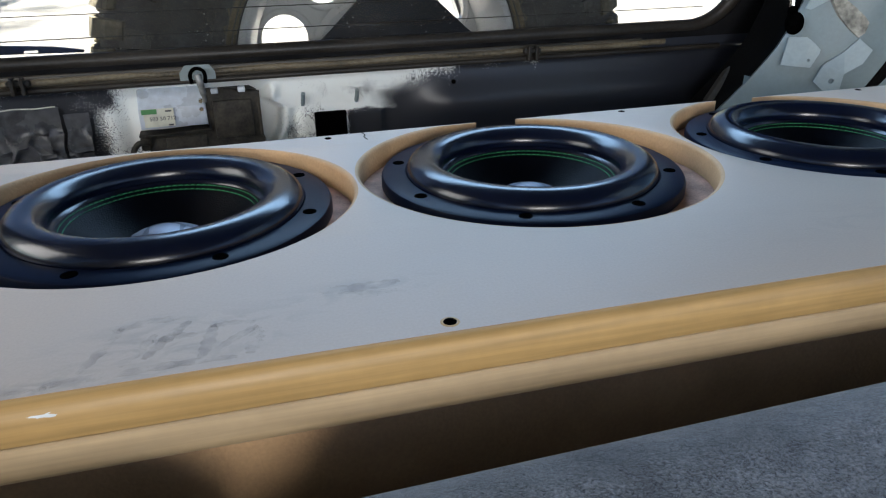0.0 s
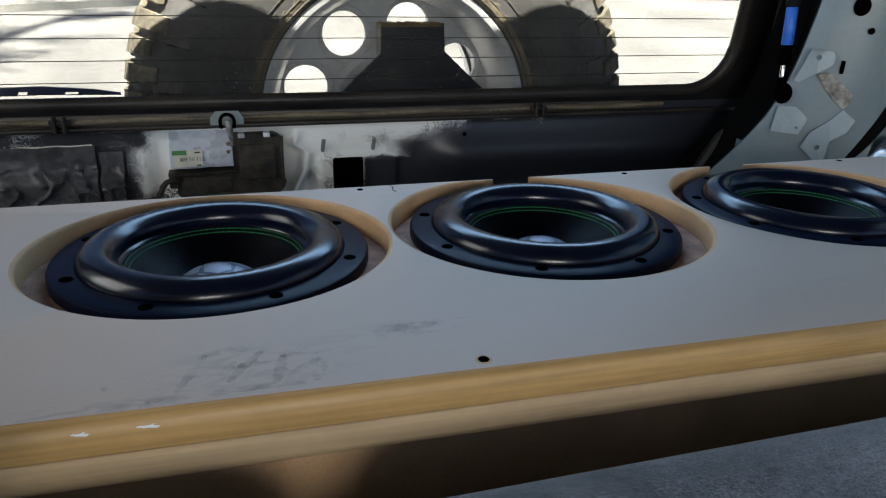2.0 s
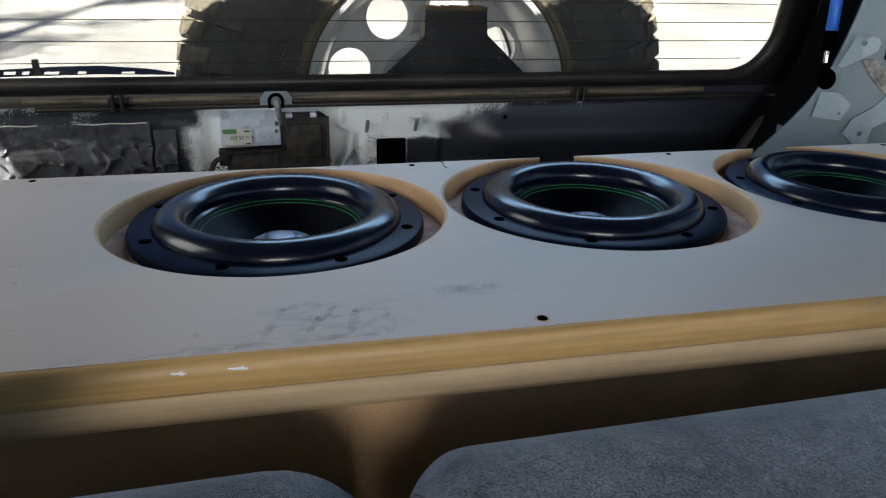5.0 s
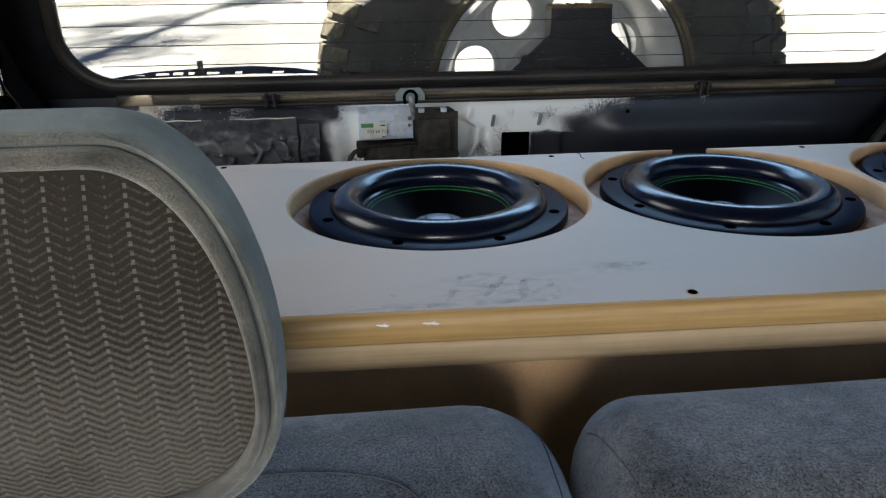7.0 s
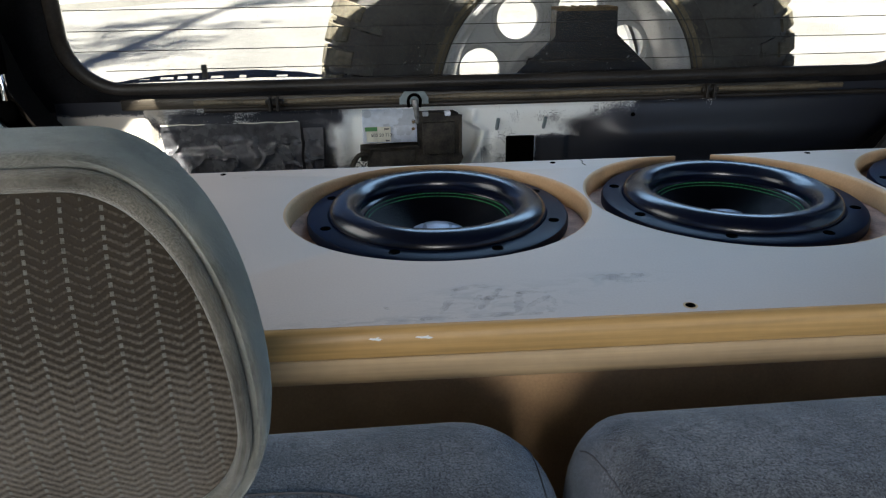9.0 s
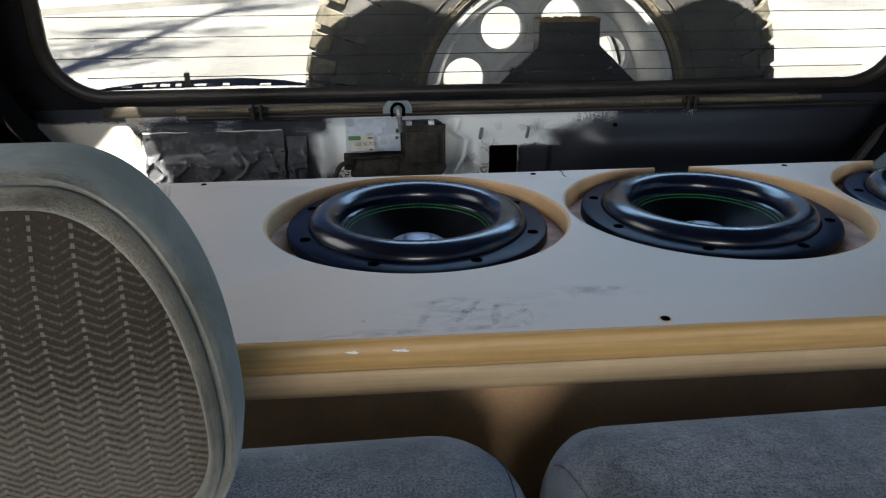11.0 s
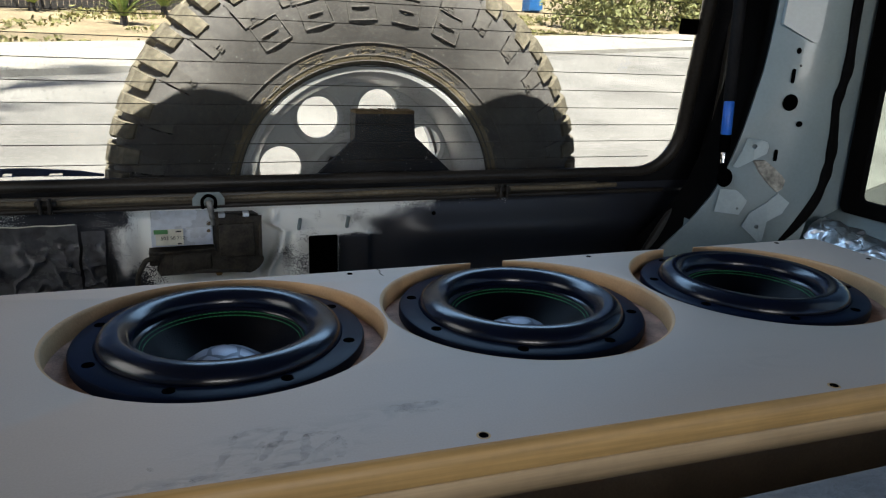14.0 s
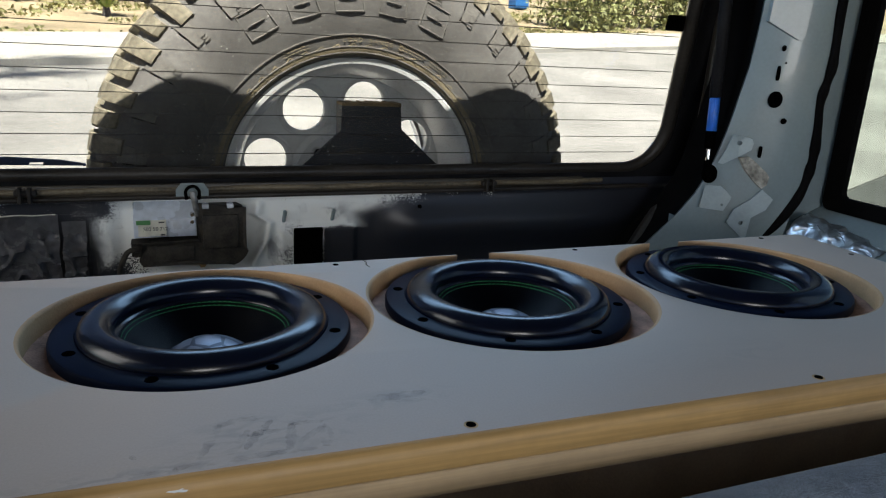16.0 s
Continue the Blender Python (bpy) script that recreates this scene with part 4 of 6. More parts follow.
# chipped pale fleck on the rounded edge
for x0, w in ((-0.286, 0.0056), (-0.314, 0.0040)):
    bm = bmesh.new()
    pts = [(x0 + w * math.cos(a) * (1 + 0.3 * math.sin(3 * a)), 0.0008 * math.sin(a) * (1 + 0.4 * math.cos(5 * a))) for a in [2 * math.pi * k / 18 for k in range(18)]]
    slab(bm, pts, (), 0.0008, Matrix.Translation((0, fy(x0) - 0.0058, ZT - 0.0056)) @ Matrix.Rotation(radians(72), 4, "X"))
    enc(part("chip", bm, mat("chip_white", (0.7, 0.72, 0.70), 0.6, bump=0), enclosure, "pale chip in the board edge"))




def smudge():
    """Thin grey rub mark that lets the board show through."""
    m = mat("grey_rub_mark", (0.20, 0.185, 0.18), 0.65, vary=0.1, scale=60, bump=0)
    n, l = m.node_tree.nodes, m.node_tree.links
    tc, nz, rp = n.new("ShaderNodeTexCoord"), n.new("ShaderNodeTexNoise"), n.new("ShaderNodeMapRange")
    nz.inputs["Scale"].default_value, nz.inputs["Detail"].default_value = 130, 4
    l.new(tc.outputs["Object"], nz.inputs["Vector"])
    rp.inputs["From Min"].default_value, rp.inputs["From Max"].default_value = 0.38, 0.72
    rp.inputs["To Min"].default_value, rp.inputs["To Max"].default_value = 0.0, 0.24
    l.new(nz.outputs[0], rp.inputs["Value"])
    l.new(rp.outputs[0], n["Principled BSDF"].inputs["Alpha"])
    return m


SMUDGE = smudge()
for k, (w, pts) in enumerate(((0.0030, ((-0.277, -0.206), (-0.270, -0.190), (-0.264, -0.174))), (0.0036, ((-0.268, -0.176), (-0.254, -0.1725), (-0.240, -0.172))), (0.0030, ((-0.262, -0.206), (-0.256, -0.196), (-0.250, -0.184))),
                              (0.0032, ((-0.2535, -0.203), (-0.246, -0.190), (-0.2363, -0.1765))), (0.0030, ((-0.251, -0.190), (-0.243, -0.1885), (-0.233, -0.189))), (0.0034, ((-0.2315, -0.209), (-0.2285, -0.196), (-0.2265, -0.183))),
                              (0.0028, ((-0.2255, -0.204), (-0.217, -0.1965), (-0.2085, -0.1895))), (0.0040, ((-0.2125, -0.2115), (-0.210, -0.201), (-0.2085, -0.191))), (0.0026, ((-0.228, -0.1845), (-0.219, -0.184), (-0.209, -0.186))),
                              (0.0030, ((-0.273, -0.2125), (-0.247, -0.2105), (-0.2175, -0.2120))), (0.0024, ((-0.302, -0.2125), (-0.290, -0.2115), (-0.276, -0.210))), (0.0050, ((-0.179, -0.1665), (-0.160, -0.1685), (-0.141, -0.1668))),
                              (0.0036, ((-0.172, -0.1735), (-0.157, -0.1755), (-0.144, -0.1765))), (0.0030, ((-0.3090, -0.1965), (-0.3078, -0.1958), (-0.3064, -0.1953))), (0.0030, ((-0.2895, -0.2130), (-0.2880, -0.2126), (-0.2868, -0.2120))),
                              (0.0032, ((-0.437, 0.086), (-0.4315, 0.0874), (-0.427, 0.088))), (0.0028, ((-0.425, -0.0866), (-0.420, -0.0857), (-0.416, -0.0850))), (0.0036, ((-0.414, -0.113), (-0.408, -0.1118), (-0.403, -0.1122))), (0.0026, ((-0.398, -0.1745), (-0.3947, -0.1739), (-0.392, -0.1735))))):
    bm = bmesh.new()
    path = spline([(x, y, 0) for x, y in pts], 8)
    rows = []
    for i, p in enumerate(path):
        d = (path[min(i + 1, len(path) - 1)] - path[max(i - 1, 0)]).normalized()
        side = Vector((-d.y, d.x, 0)) * w * 0.85 * (0.35 + 0.65 * math.sin(math.pi * (i + 0.6) / (len(path) + 0.2))) * (1 + 0.25 * math.sin(i * 2.1 + k))
        rows.append((bm.verts.new(p - side), bm.verts.new(p + side)))
    for p, q in zip(rows, rows[1:]):
        bm.faces.new((p[0], q[0], q[1], p[1]))
    bmesh.ops.translate(bm, verts=bm.verts, vec=(0, 0, ZT + 0.00012 + 0.00002 * k))
    enc(part("rub_mark", bm, SMUDGE, enclosure, "faint grey rub mark on the board"))


# ---- subwoofers ----
def subwoofer():
    s = thing("subwoofer", "black subwoofer with rubber surround and green stitching, in the box", "subwoofer", "subwoofers in the box", at=(0, 0, ZT - 0.0182))
    b = 0.0182 - 0.0073                 # height of the flange above the board
    bm = bmesh.new()
    lathe(bm, [(0.0925, 0.0), (0.112, 0.0), (0.1145, 0.0015), (0.1145, b - 0.003), (0.1135, b - 0.001), (0.1115, b), (0.0965, b), (0.0945, b - 0.002), (0.0925, b - 0.006)], 96, closed=True)
    part("frame", bm, SUB_FRAME, s, "satin black metal flange", smooth=35)
    bm = bmesh.new()
    prof = [(0.0960, b - 0.003)] + [(0.0818 + 0.0140 * math.cos(radians(a)), b - 0.0008 + 0.0125 * math.sin(radians(a))) for a in range(-12, 193, 12)] + [(0.0665, b - 0.004), (0.0655, b - 0.006)]
    lathe(bm, prof, 96)
    part("surround", bm, RUBBER, s, "glossy black rubber half-roll surround", smooth=60)
    bm = bmesh.new()
    lathe(bm, [(0.0675, b - 0.005), (0.064, b - 0.0075), (0.058, b - 0.014), (0.048, b - 0.023), (0.036, b - 0.032), (0.032, b - 0.035)], 96)
    part("cone", bm, CONE, s, "matt black cone", smooth=60)
    for r, z in ((0.0640, b - 0.0066), (0.0618, b - 0.0090)):
        bm = bmesh.new()
        for k in range(90):
            a, c = radians(k * 4), radians(k * 4 + 2.8)
            tube(bm, [(r * math.cos(a), r * math.sin(a), z - 0.0003), (r * math.cos((a + c) / 2), r * math.sin((a + c) / 2), z + 0.0003), (r * math.cos(c), r * math.sin(c), z - 0.0003)], 0.0003, 5, caps=False)
        part("stitching", bm, THREAD, s, "green thread stitching round the cone")
    bm = bmesh.new()
    R, zc = 0.037, b - 0.031
    cap = lambda r: zc + 0.016 * (1 - (r / R) ** 2)
    lathe(bm, [(0.0003, cap(0))] + [(r, cap(r)) for r in np.linspace(0.004, R, 9)], 64)
    c = part("dust_cap", bm, CAP_DARK, s, "dark domed dust cap with pale angular emblem", smooth=60)
    shapes = [[(0.0115 * math.cos(radians(60 * i + 30)), 0.0115 * math.sin(radians(60 * i + 30))) for i in range(6)]]
    for k in range(3):
        c0 = radians(120 * k + 20)
        for q in ([(0.0145, -58), (0.0285, -55), (0.0285, -28), (0.0145, -4)], [(0.0145, 4), (0.0285, -18), (0.0285, 45), (0.0145, 52)]):
            shapes.append([(r_ * math.cos(c0 + radians(d_)), r_ * math.sin(c0 + radians(d_))) for r_, d_ in q])
    for pts in shapes:
        bm = bmesh.new()
        ctr = (sum(p_[0] for p_ in pts) / len(pts), sum(p_[1] for p_ in pts) / len(pts))
        dense = [(a_[0] + (b_[0] - a_[0]) * i / 4, a_[1] + (b_[1] - a_[1]) * i / 4) for a_, b_ in zip(pts, pts[1:] + pts[:1]) for i in range(4)]
        loops = []
        for f_ in (1.0, 0.66, 0.33):
            loops.append([bm.verts.new((x, y, cap(math.hypot(x, y)) + 0.0004)) for x, y in [(ctr[0] + (px - ctr[0]) * f_, ctr[1] + (py - ctr[1]) * f_) for px, py in dense]])
        for a_, b_ in zip(loops, loops[1:]):
            for i in range(len(dense)):
                bm.faces.new((a_[i], a_[(i + 1) % len(dense)], b_[(i + 1) % len(dense)], b_[i]))
        bm.faces.new(loops[-1])
        part("emblem", bm, CAP_GREY, c, "pale grey angular shape")
    # near-black discs paint the dark fixing holes of the flange
    for k in range(8):
        a = radians(-23.5 + 45 * k)
        bm = bmesh.new()
        lathe(bm, [(0.0003, 0.0007), (0.0024, 0.0007), (0.0028, 0.0010), (0.0044, 0.0010), (0.0047, 0.0004)], 18, Matrix.Translation((0.1035 * math.cos(a), 0.1035 * math.sin(a), b - 0.0005)))
        part("screw", bm, NEAR_BLACK, s, "near-black flush disc for a dark fixing hole")
    for ob in s.children_recursive:
        ob.data.transform(Matrix.Diagonal((0.962, 0.962, 0.95, 1.0)))
    return s


first = subwoofer()
first.location.x = SUBS[0][0] + 0.0005
for k in (1, 2):
    copy_thing(first, Matrix.Translation((SUBS[k][0] + (0.0, 0.001, 0.004)[k], 0.0, ZT - 0.0182)) @ Matrix.Rotation(radians((0, -1, 3)[k]), 4, "Z"))


# ---- rear seat ----
def cushion(bm, x0, x1, y0, y1, z0, z1, r, segs=6):
    return block(bm, x0, x1, y0, y1, z0, z1, r, segs)


def seat(x0, x1, label, split):
    t = thing("rear_seat_back", label, "car seat", "rear seat backs", at=((x0 + x1) / 2, -0.36, FLOOR_Z))
    lift = 0.0022 if split > 0 else 0.0006

    def tight(bm):
        """The wide section turns over its shoulder more sharply."""
        for v in bm.verts:
            v.co.z += lift
            if split < 0:
                d = v.co.x - x0
                v.co.x = x0 + (d * 0.72 if d < 0.05 else d - 0.014)
    off = lambda ob: setattr(ob, "location", (-(x0 + x1) / 2, 0.36, -FLOOR_Z)) or ob
    bm = bmesh.new()
    cushion(bm, x0, x1, -0.388, -0.256, FLOOR_Z + 0.05, 1.0335, 0.050, 8)
    tight(bm)
    off(part("backrest", bm, VELOUR, t, "", smooth=60))
    xs = x1 if split > 0 else x0
    # seam a little inside the gap edge
    bm = bmesh.new()

    def skin(x, y):
        """Height of the cushion's rounded upper skin."""
        dx, dy = max(0.0, split * (x - xs) + 0.050), max(0.0, y + 0.306, -0.338 - y)
        return 0.9835 + math.sqrt(max(0.0, 0.0025 - dx * dx - dy * dy)) + 0.0001
    line = [(0.0135, -0.380), (0.0135, -0.365), (0.0135, -0.345), (0.0125, -0.315), (0.013, -0.295), (0.016, -0.28)] if split > 0 else [(0.021, -0.380), (0.021, -0.360), (0.021, -0.339), (0.019, -0.322), (0.016, -0.305), (0.0125, -0.290)]
    tube(bm, [(x, y, skin(x, y)) for x, y, _ in spline([(xs - split * o, y, 0) for o, y in line], 8)], 0.0004, 6)
    tight(bm)
    off(part("seam", bm, SEAM, t, "dark stitched upholstery seam", smooth=60))
    if split > 0:
        bm = bmesh.new()
        arch = [(-0.50, -0.338), (-0.43, -0.331), (-0.378, -0.330), (-0.347, -0.331), (-0.328, -0.335), (-0.314, -0.341), (-0.306, -0.348), (-0.302, -0.355)]
        tube(bm, spline([(x, y, skin(x, y)) for x, y in arch], 5), 0.0005, 6)
        tight(bm)
        off(part("seam", bm, SEAM, t, "dark stitched upholstery seam", smooth=60))
    return t


seat(-0.80, -0.2280, "grey velour rear seat back, narrower section with a headrest", 1)
seat(-0.2240, 0.62, "grey velour rear seat back, wide section", -1)


def herringbone():
    m = bpy.data.materials.new("herringbone_fabric")
    m.use_nodes = True
    n, l = m.node_tree.nodes, m.node_tree.links
    b = n["Principled BSDF"]
    tc, sep = n.new("ShaderNodeTexCoord"), n.new("ShaderNodeSeparateXYZ")
    l.new(tc.outputs["Object"], sep.inputs[0])

    def mn(op, a, b_=None):
        k = n.new("ShaderNodeMath")
        k.operation = op
        for i, v in enumerate((a, b_)):
            if v is None:
                continue
            if isinstance(v, (int, float)):
                k.inputs[i].default_value = v
            else:
                l.new(v, k.inputs[i])
        return k.outputs[0]
    u = mn("FRACT", mn("DIVIDE", sep.outputs[0], 0.0124))
    tri = mn("ABSOLUTE", mn("SUBTRACT", u, 0.5))
    w = mn("SINE", mn("MULTIPLY", mn("ADD", mn("DIVIDE", sep.outputs[2], 0.0031), mn("MULTIPLY", tri, 2.3)), 6.2832))
    dash = mn("MULTIPLY", mn("LESS_THAN", tri, 0.050), mn("GREATER_THAN", mn("SINE", mn("MULTIPLY", sep.outputs[2], 6.2832 / 0.0031)), -0.2))
    dash2 = mn("MULTIPLY", mn("GREATER_THAN", tri, 0.467), mn("GREATER_THAN", mn("SINE", mn("MULTIPLY", sep.outputs[2], 6.2832 / 0.0031)), 0.4))
    nz = n.new("ShaderNodeTexNoise")
    nz.inputs["Scale"].default_value, nz.inputs["Detail"].default_value = 900, 3
    l.new(tc.outputs["Object"], nz.inputs["Vector"])
    nb = n.new("ShaderNodeTexNoise")
    nb.inputs["Scale"].default_value, nb.inputs["Detail"].default_value = 22, 3
    l.new(tc.outputs["Object"], nb.inputs["Vector"])
    v = mn("ADD", mn("MULTIPLY", w, 0.17), mn("ADD", mn("MULTIPLY", nz.outputs[0], 0.55), mn("MULTIPLY", nb.outputs[0], 0.55)))
    # shade on the upper front, painted into the fabric with a noisy edge
    up = n.new("ShaderNodeMapRange")
    up.interpolation_type = "SMOOTHSTEP"
    up.inputs["From Min"].default_value, up.inputs["From Max"].default_value = 0.045, 0.125
    l.new(mn("ADD", sep.outputs[2], mn("MULTIPLY", mn("SUBTRACT", nb.outputs[0], 0.5), 0.09)), up.inputs["Value"])
    v = mn("SUBTRACT", v, mn("MULTIPLY", up.outputs[0], 0.44))
    ramp = n.new("ShaderNodeValToRGB")
    ramp.color_ramp.elements[0].position, ramp.color_ramp.elements[0].color = 0.2, (0.036, 0.029, 0.021, 1)
    ramp.color_ramp.elements[1].position, ramp.color_ramp.elements[1].color = 0.85, (0.175, 0.150, 0.118, 1)
    l.new(v, ramp.inputs[0])
    mx = n.new("ShaderNodeMix")
    mx.data_type = "RGBA"
    l.new(mn("MULTIPLY", mn("ADD", dash, mn("MULTIPLY", dash2, 0.5)), mn("MULTIPLY", nz.outputs[0], 1.2)), mx.inputs[0])
    l.new(ramp.outputs[0], mx.inputs[6])
    mx.inputs[7].default_value = (0.165, 0.163, 0.138, 1)
    l.new(mx.outputs[2], b.inputs["Base Color"])
    b.inputs["Roughness"].default_value = 0.95
    b.inputs["Specular IOR Level"].default_value = 0.15
    bp = n.new("ShaderNodeBump")
    bp.inputs["Strength"].default_value, bp.inputs["Distance"].default_value = 0.6, 0.001
    l.new(v, bp.inputs["Height"])
    l.new(bp.outputs[0], b.inputs["Normal"])
    return m


def headrest():
    cx, hw, z0, z1 = -0.490, 0.1354, 1.030, 1.1886
    t = thing("headrest", "grey velour headrest with a herringbone fabric front, on the seat back", "headrest", at=(cx, -0.35, z0))

    def ring(k, y, kx=None, round_=0.056):
        """One upright section: a flat top with long falling corners and a rounder foot; k, kx: insets."""
        zc, w = 1.088, hw - (k if kx is None else kx)
        up, lo = z1 - zc - k, zc - z0 - k
        ru, rl = round_ - 0.3 * k, 0.052 - 0.3 * k
        pts = [(w - ru + ru * math.cos(radians(a)) ** 0.9, zc + up * math.sin(radians(a)) ** 0.95) for a in np.linspace(0, 90, 19)]
        pts += [(x, zc + up) for x in np.linspace(w - ru, -(w - ru), 8)[1:-1]]
        pts += [(-x, z) for x, z in pts[:19][::-1]]
        foot = [(w - rl + rl * math.cos(radians(a)) ** 0.9, zc - lo * math.sin(radians(a)) ** 0.9) for a in np.linspace(0, 90, 13)[1:]]
        pts += [(-x, z) for x, z in foot] + [(x, zc - lo) for x in np.linspace(-(w - rl), w - rl, 6)[1:-1]] + foot[::-1]
        return [Vector((x, y, z)) for x, z in pts]

    def loft(rings, caps=True):
        bm = bmesh.new()
        vs = [[bm.verts.new(p) for p in r] for r in rings]
        for a, b in zip(vs, vs[1:]):
            for i in range(len(a)):
                bm.faces.new((a[i], a[(i + 1) % len(a)], b[(i + 1) % len(a)], b[i]))
        if caps:
            bm.faces.new(vs[0])
            bm.faces.new(vs[-1])
        return bm
    base = Vector((0, 0.35, -z0))

    def put(bm, *a, **k):
        bmesh.ops.translate(bm, verts=bm.verts, vec=base)
        return part(*([a[0], bm] + list(a[1:])), **k)
    put(loft([ring(0.0085, -0.345, 0.0072, 0.048), ring(0.0050, -0.3452, 0.0044, 0.050), ring(0.0022, -0.3470, 0.0022, 0.053), ring(0.0008, -0.3460), ring(0.0002, -0.342, 0.0002), ring(0.0, -0.332, 0.0), ring(0.0, -0.318, 0.0015), ring(0.001, -0.305, 0.005), ring(0.006, -0.292, 0.012), ring(0.02, -0.283, 0.030), ring(0.05, -0.280, 0.06)]), "cover", VELOUR_LIGHT, t, "grey velour border with a piped seam", smooth=70)
    # padded roll between border and fabric
    roll = []
    for a in range(0, 360, 30):
        q = radians(a)
        roll.append(ring(0.0086 - 0.0037 * math.cos(q), -0.3480 - 0.0050 * math.sin(q), 0.0074 - 0.0026 * math.cos(q), 0.049))
    put(loft(roll + roll[:1], False), "piping", PIPING, t, "grey-brown padded velour roll", smooth=80)
    # the fabric swells forward out of the roll
    rings = [ring(0.0092, -0.3455, 0.0080, 0.046)] + [ring(0.0102 + 0.24 * q, -0.3462 - 0.0105 * math.sin(math.pi / 2 * min(1, q / 0.2)), 0.0088 + 0.24 * q, 0.046 - 0.1 * q) for q in (0.005, 0.015, 0.03, 0.05, 0.075, 0.10, 0.13, 0.165, 0.2)]
    put(loft(rings), "fabric_insert", herringbone(), t, "herringbone woven fabric panel", smooth=70)
    for dx in (-0.05, 0.05):
        bm = bmesh.new()
        tube(bm, [(dx, 0.036, -0.03), (dx, 0.036, 0.02)], 0.006, 12)
        part("post", bm, CHROME, t, "chrome headrest post")
    t.location = (cx, -0.35, z0)
    return t


headrest()


# ---- fittings on the tailgate ----
def wiper_motor():
    t = thing("wiper_motor", "silver wiper motor with black gearbox bolted to the tailgate", "wiper motor", at=(-0.254, 0.58, 0.957))
    def p(name, bm, m_, label="", parent=None, smooth=None):
        bmesh.ops.translate(bm, verts=bm.verts, vec=(0.25, -0.58, -0.95))
        return part(name, bm, m_, parent or t, label, smooth=smooth)
    bm = bmesh.new()
    prof = [(0.562, 0.953), (0.560, 0.956), (0.561, 0.9805), (0.566, 0.984), (0.580, 1.0015), (0.592, 1.006), (0.610, 1.004), (0.616, 0.98), (0.612, 0.95), (0.60, 0.945)]
    xs = [-0.3285, -0.327, -0.2425, -0.241]
    rows = [[bm.verts.new((x, y + (0.0015 if i in (0, 3) else 0), z - (0.0012 if i in (0, 3) else 0))) for y, z in prof] for i, x in enumerate(xs)]
    for p_, q_ in zip(rows, rows[1:]):
        for i in range(len(prof)):
            bm.faces.new((p_[i], p_[(i + 1) % len(prof)], q_[(i + 1) % len(prof)], q_[i]))
    bm.faces.new(rows[0])
    bm.faces.new(rows[-1])
    body = p("motor_body", bm, MOTOR_METAL, "silver motor housing", smooth=40)
    bm = bmesh.new()
    block(bm, -0.3225, -0.2835, 0.5585, 0.5600, 0.9555, 0.9800, 0.0)
    lab = p("label_sticker", bm, PAPER, "pale paper label", body)
    bm = bmesh.new()
    block(bm, -0.3245, -0.305, 0.5575, 0.5583, 0.9735, 0.9800, 0.0)
    p("green_mark", bm, GREEN_INK, "green label mark", body)
    for z, w, h in ((0.9765, 0.008, 0.002), (0.9575, 0.006, 0.002)):
        bm = bmesh.new()
        block(bm, -0.286 - w, -0.286, 0.5577, 0.5584, z - h / 2, z + h / 2)
        p("print_bar", bm, INK, "", body)
    cu = bpy.data.curves.new("printed_number", "FONT")
    cu.body, cu.size, cu.align_x, cu.align_y, cu.extrude = "503 50 712", 0.0075, "CENTER", "CENTER", 0.0001
    ob = new("printed_number", cu)
    cu.materials.append(INK)
    ob.parent = body
    ob.matrix_local = Matrix.Translation((-0.2985 + 0.25, 0.5579 - 0.58, 0.9665 - 0.95)) @ Matrix.Rotation(radians(90), 4, "X")
    bm = bmesh.new()
    foot = [(-0.196 + 0.028 * math.cos(radians(q)), 0.932 + 0.027 * math.sin(radians(q))) for q in range(0, -100, -15)]
    case = [(-0.240, 0.995), (-0.236, 0.998), (-0.180, 0.998), (-0.171, 0.992), (-0.168, 0.975)] + foot + [(-0.26, 0.908), (-0.316, 0.910), (-0.320, 0.916), (-0.318, 0.943), (-0.240, 0.947)]
    slab(bm, case[::-1], (), 0.046, upright(0.565))
    bmesh.ops.bevel(bm, geom=[e for e in bm.edges if all(abs(v.co.y - min(w.co.y for w in bm.verts)) < 1e-5 for v in e.verts) and e.calc_face_angle(0) > 0.5], offset=0.004, segments=3, affect="EDGES")
    block(bm, -0.232, -0.180, 0.560, 0.566, 0.932, 0.984, 0.002, 2)
    block(bm, -0.300, -0.245, 0.5625, 0.568, 0.915, 0.938, 0.002, 2)
    p("gearbox", bm, GEARBOX, "black cast gearbox", smooth=40)
    for x in (-0.232, -0.196):
        bm = bmesh.new()
        block(bm, x, x + 0.010, 0.560, 0.575, 0.994, 1.001, 0.0015)
        p("lug", bm, MOTOR_METAL)
    bm = bmesh.new()
    block(bm, -0.334, -0.312, 0.570, 0.600, 0.920, 0.940, 0.003)
    block(bm, -0.334, -0.306, 0.566, 0.600, 0.940, 0.944, 0.001)
    p("connector", bm, GEARBOX, "black wiring plug")
    bm = bmesh.new()
    lathe(bm, [(0.0004, 0.012), (0.005, 0.012), (0.006, 0.010), (0.006, 0.0)], 6, upright(0.578) @ pose(-0.234, 0.905, 0))
    p("bolt", bm, RUST, "brown bolt head")
    bm = bmesh.new()
    tube(bm, spline([(-0.318, 0.572, 0.930), (-0.336, 0.568, 0.932), (-0.346, 0.568, 0.918), (-0.352, 0.570, 0.900), (-0.352, 0.575, 0.86)], 6), 0.0040, 8)
    p("cable", bm, GEARBOX, "black taped wiring loom", smooth=60)
    for bx, bz in ((-0.247, 0.975), (-0.2465, 0.986)):
        bm = bmesh.new()
        lathe(bm, [(0.0004, 0.008), (0.0026, 0.008), (0.0032, 0.006), (0.0032, 0.0)], 10, upright(0.567) @ pose(bx, bz, 0))
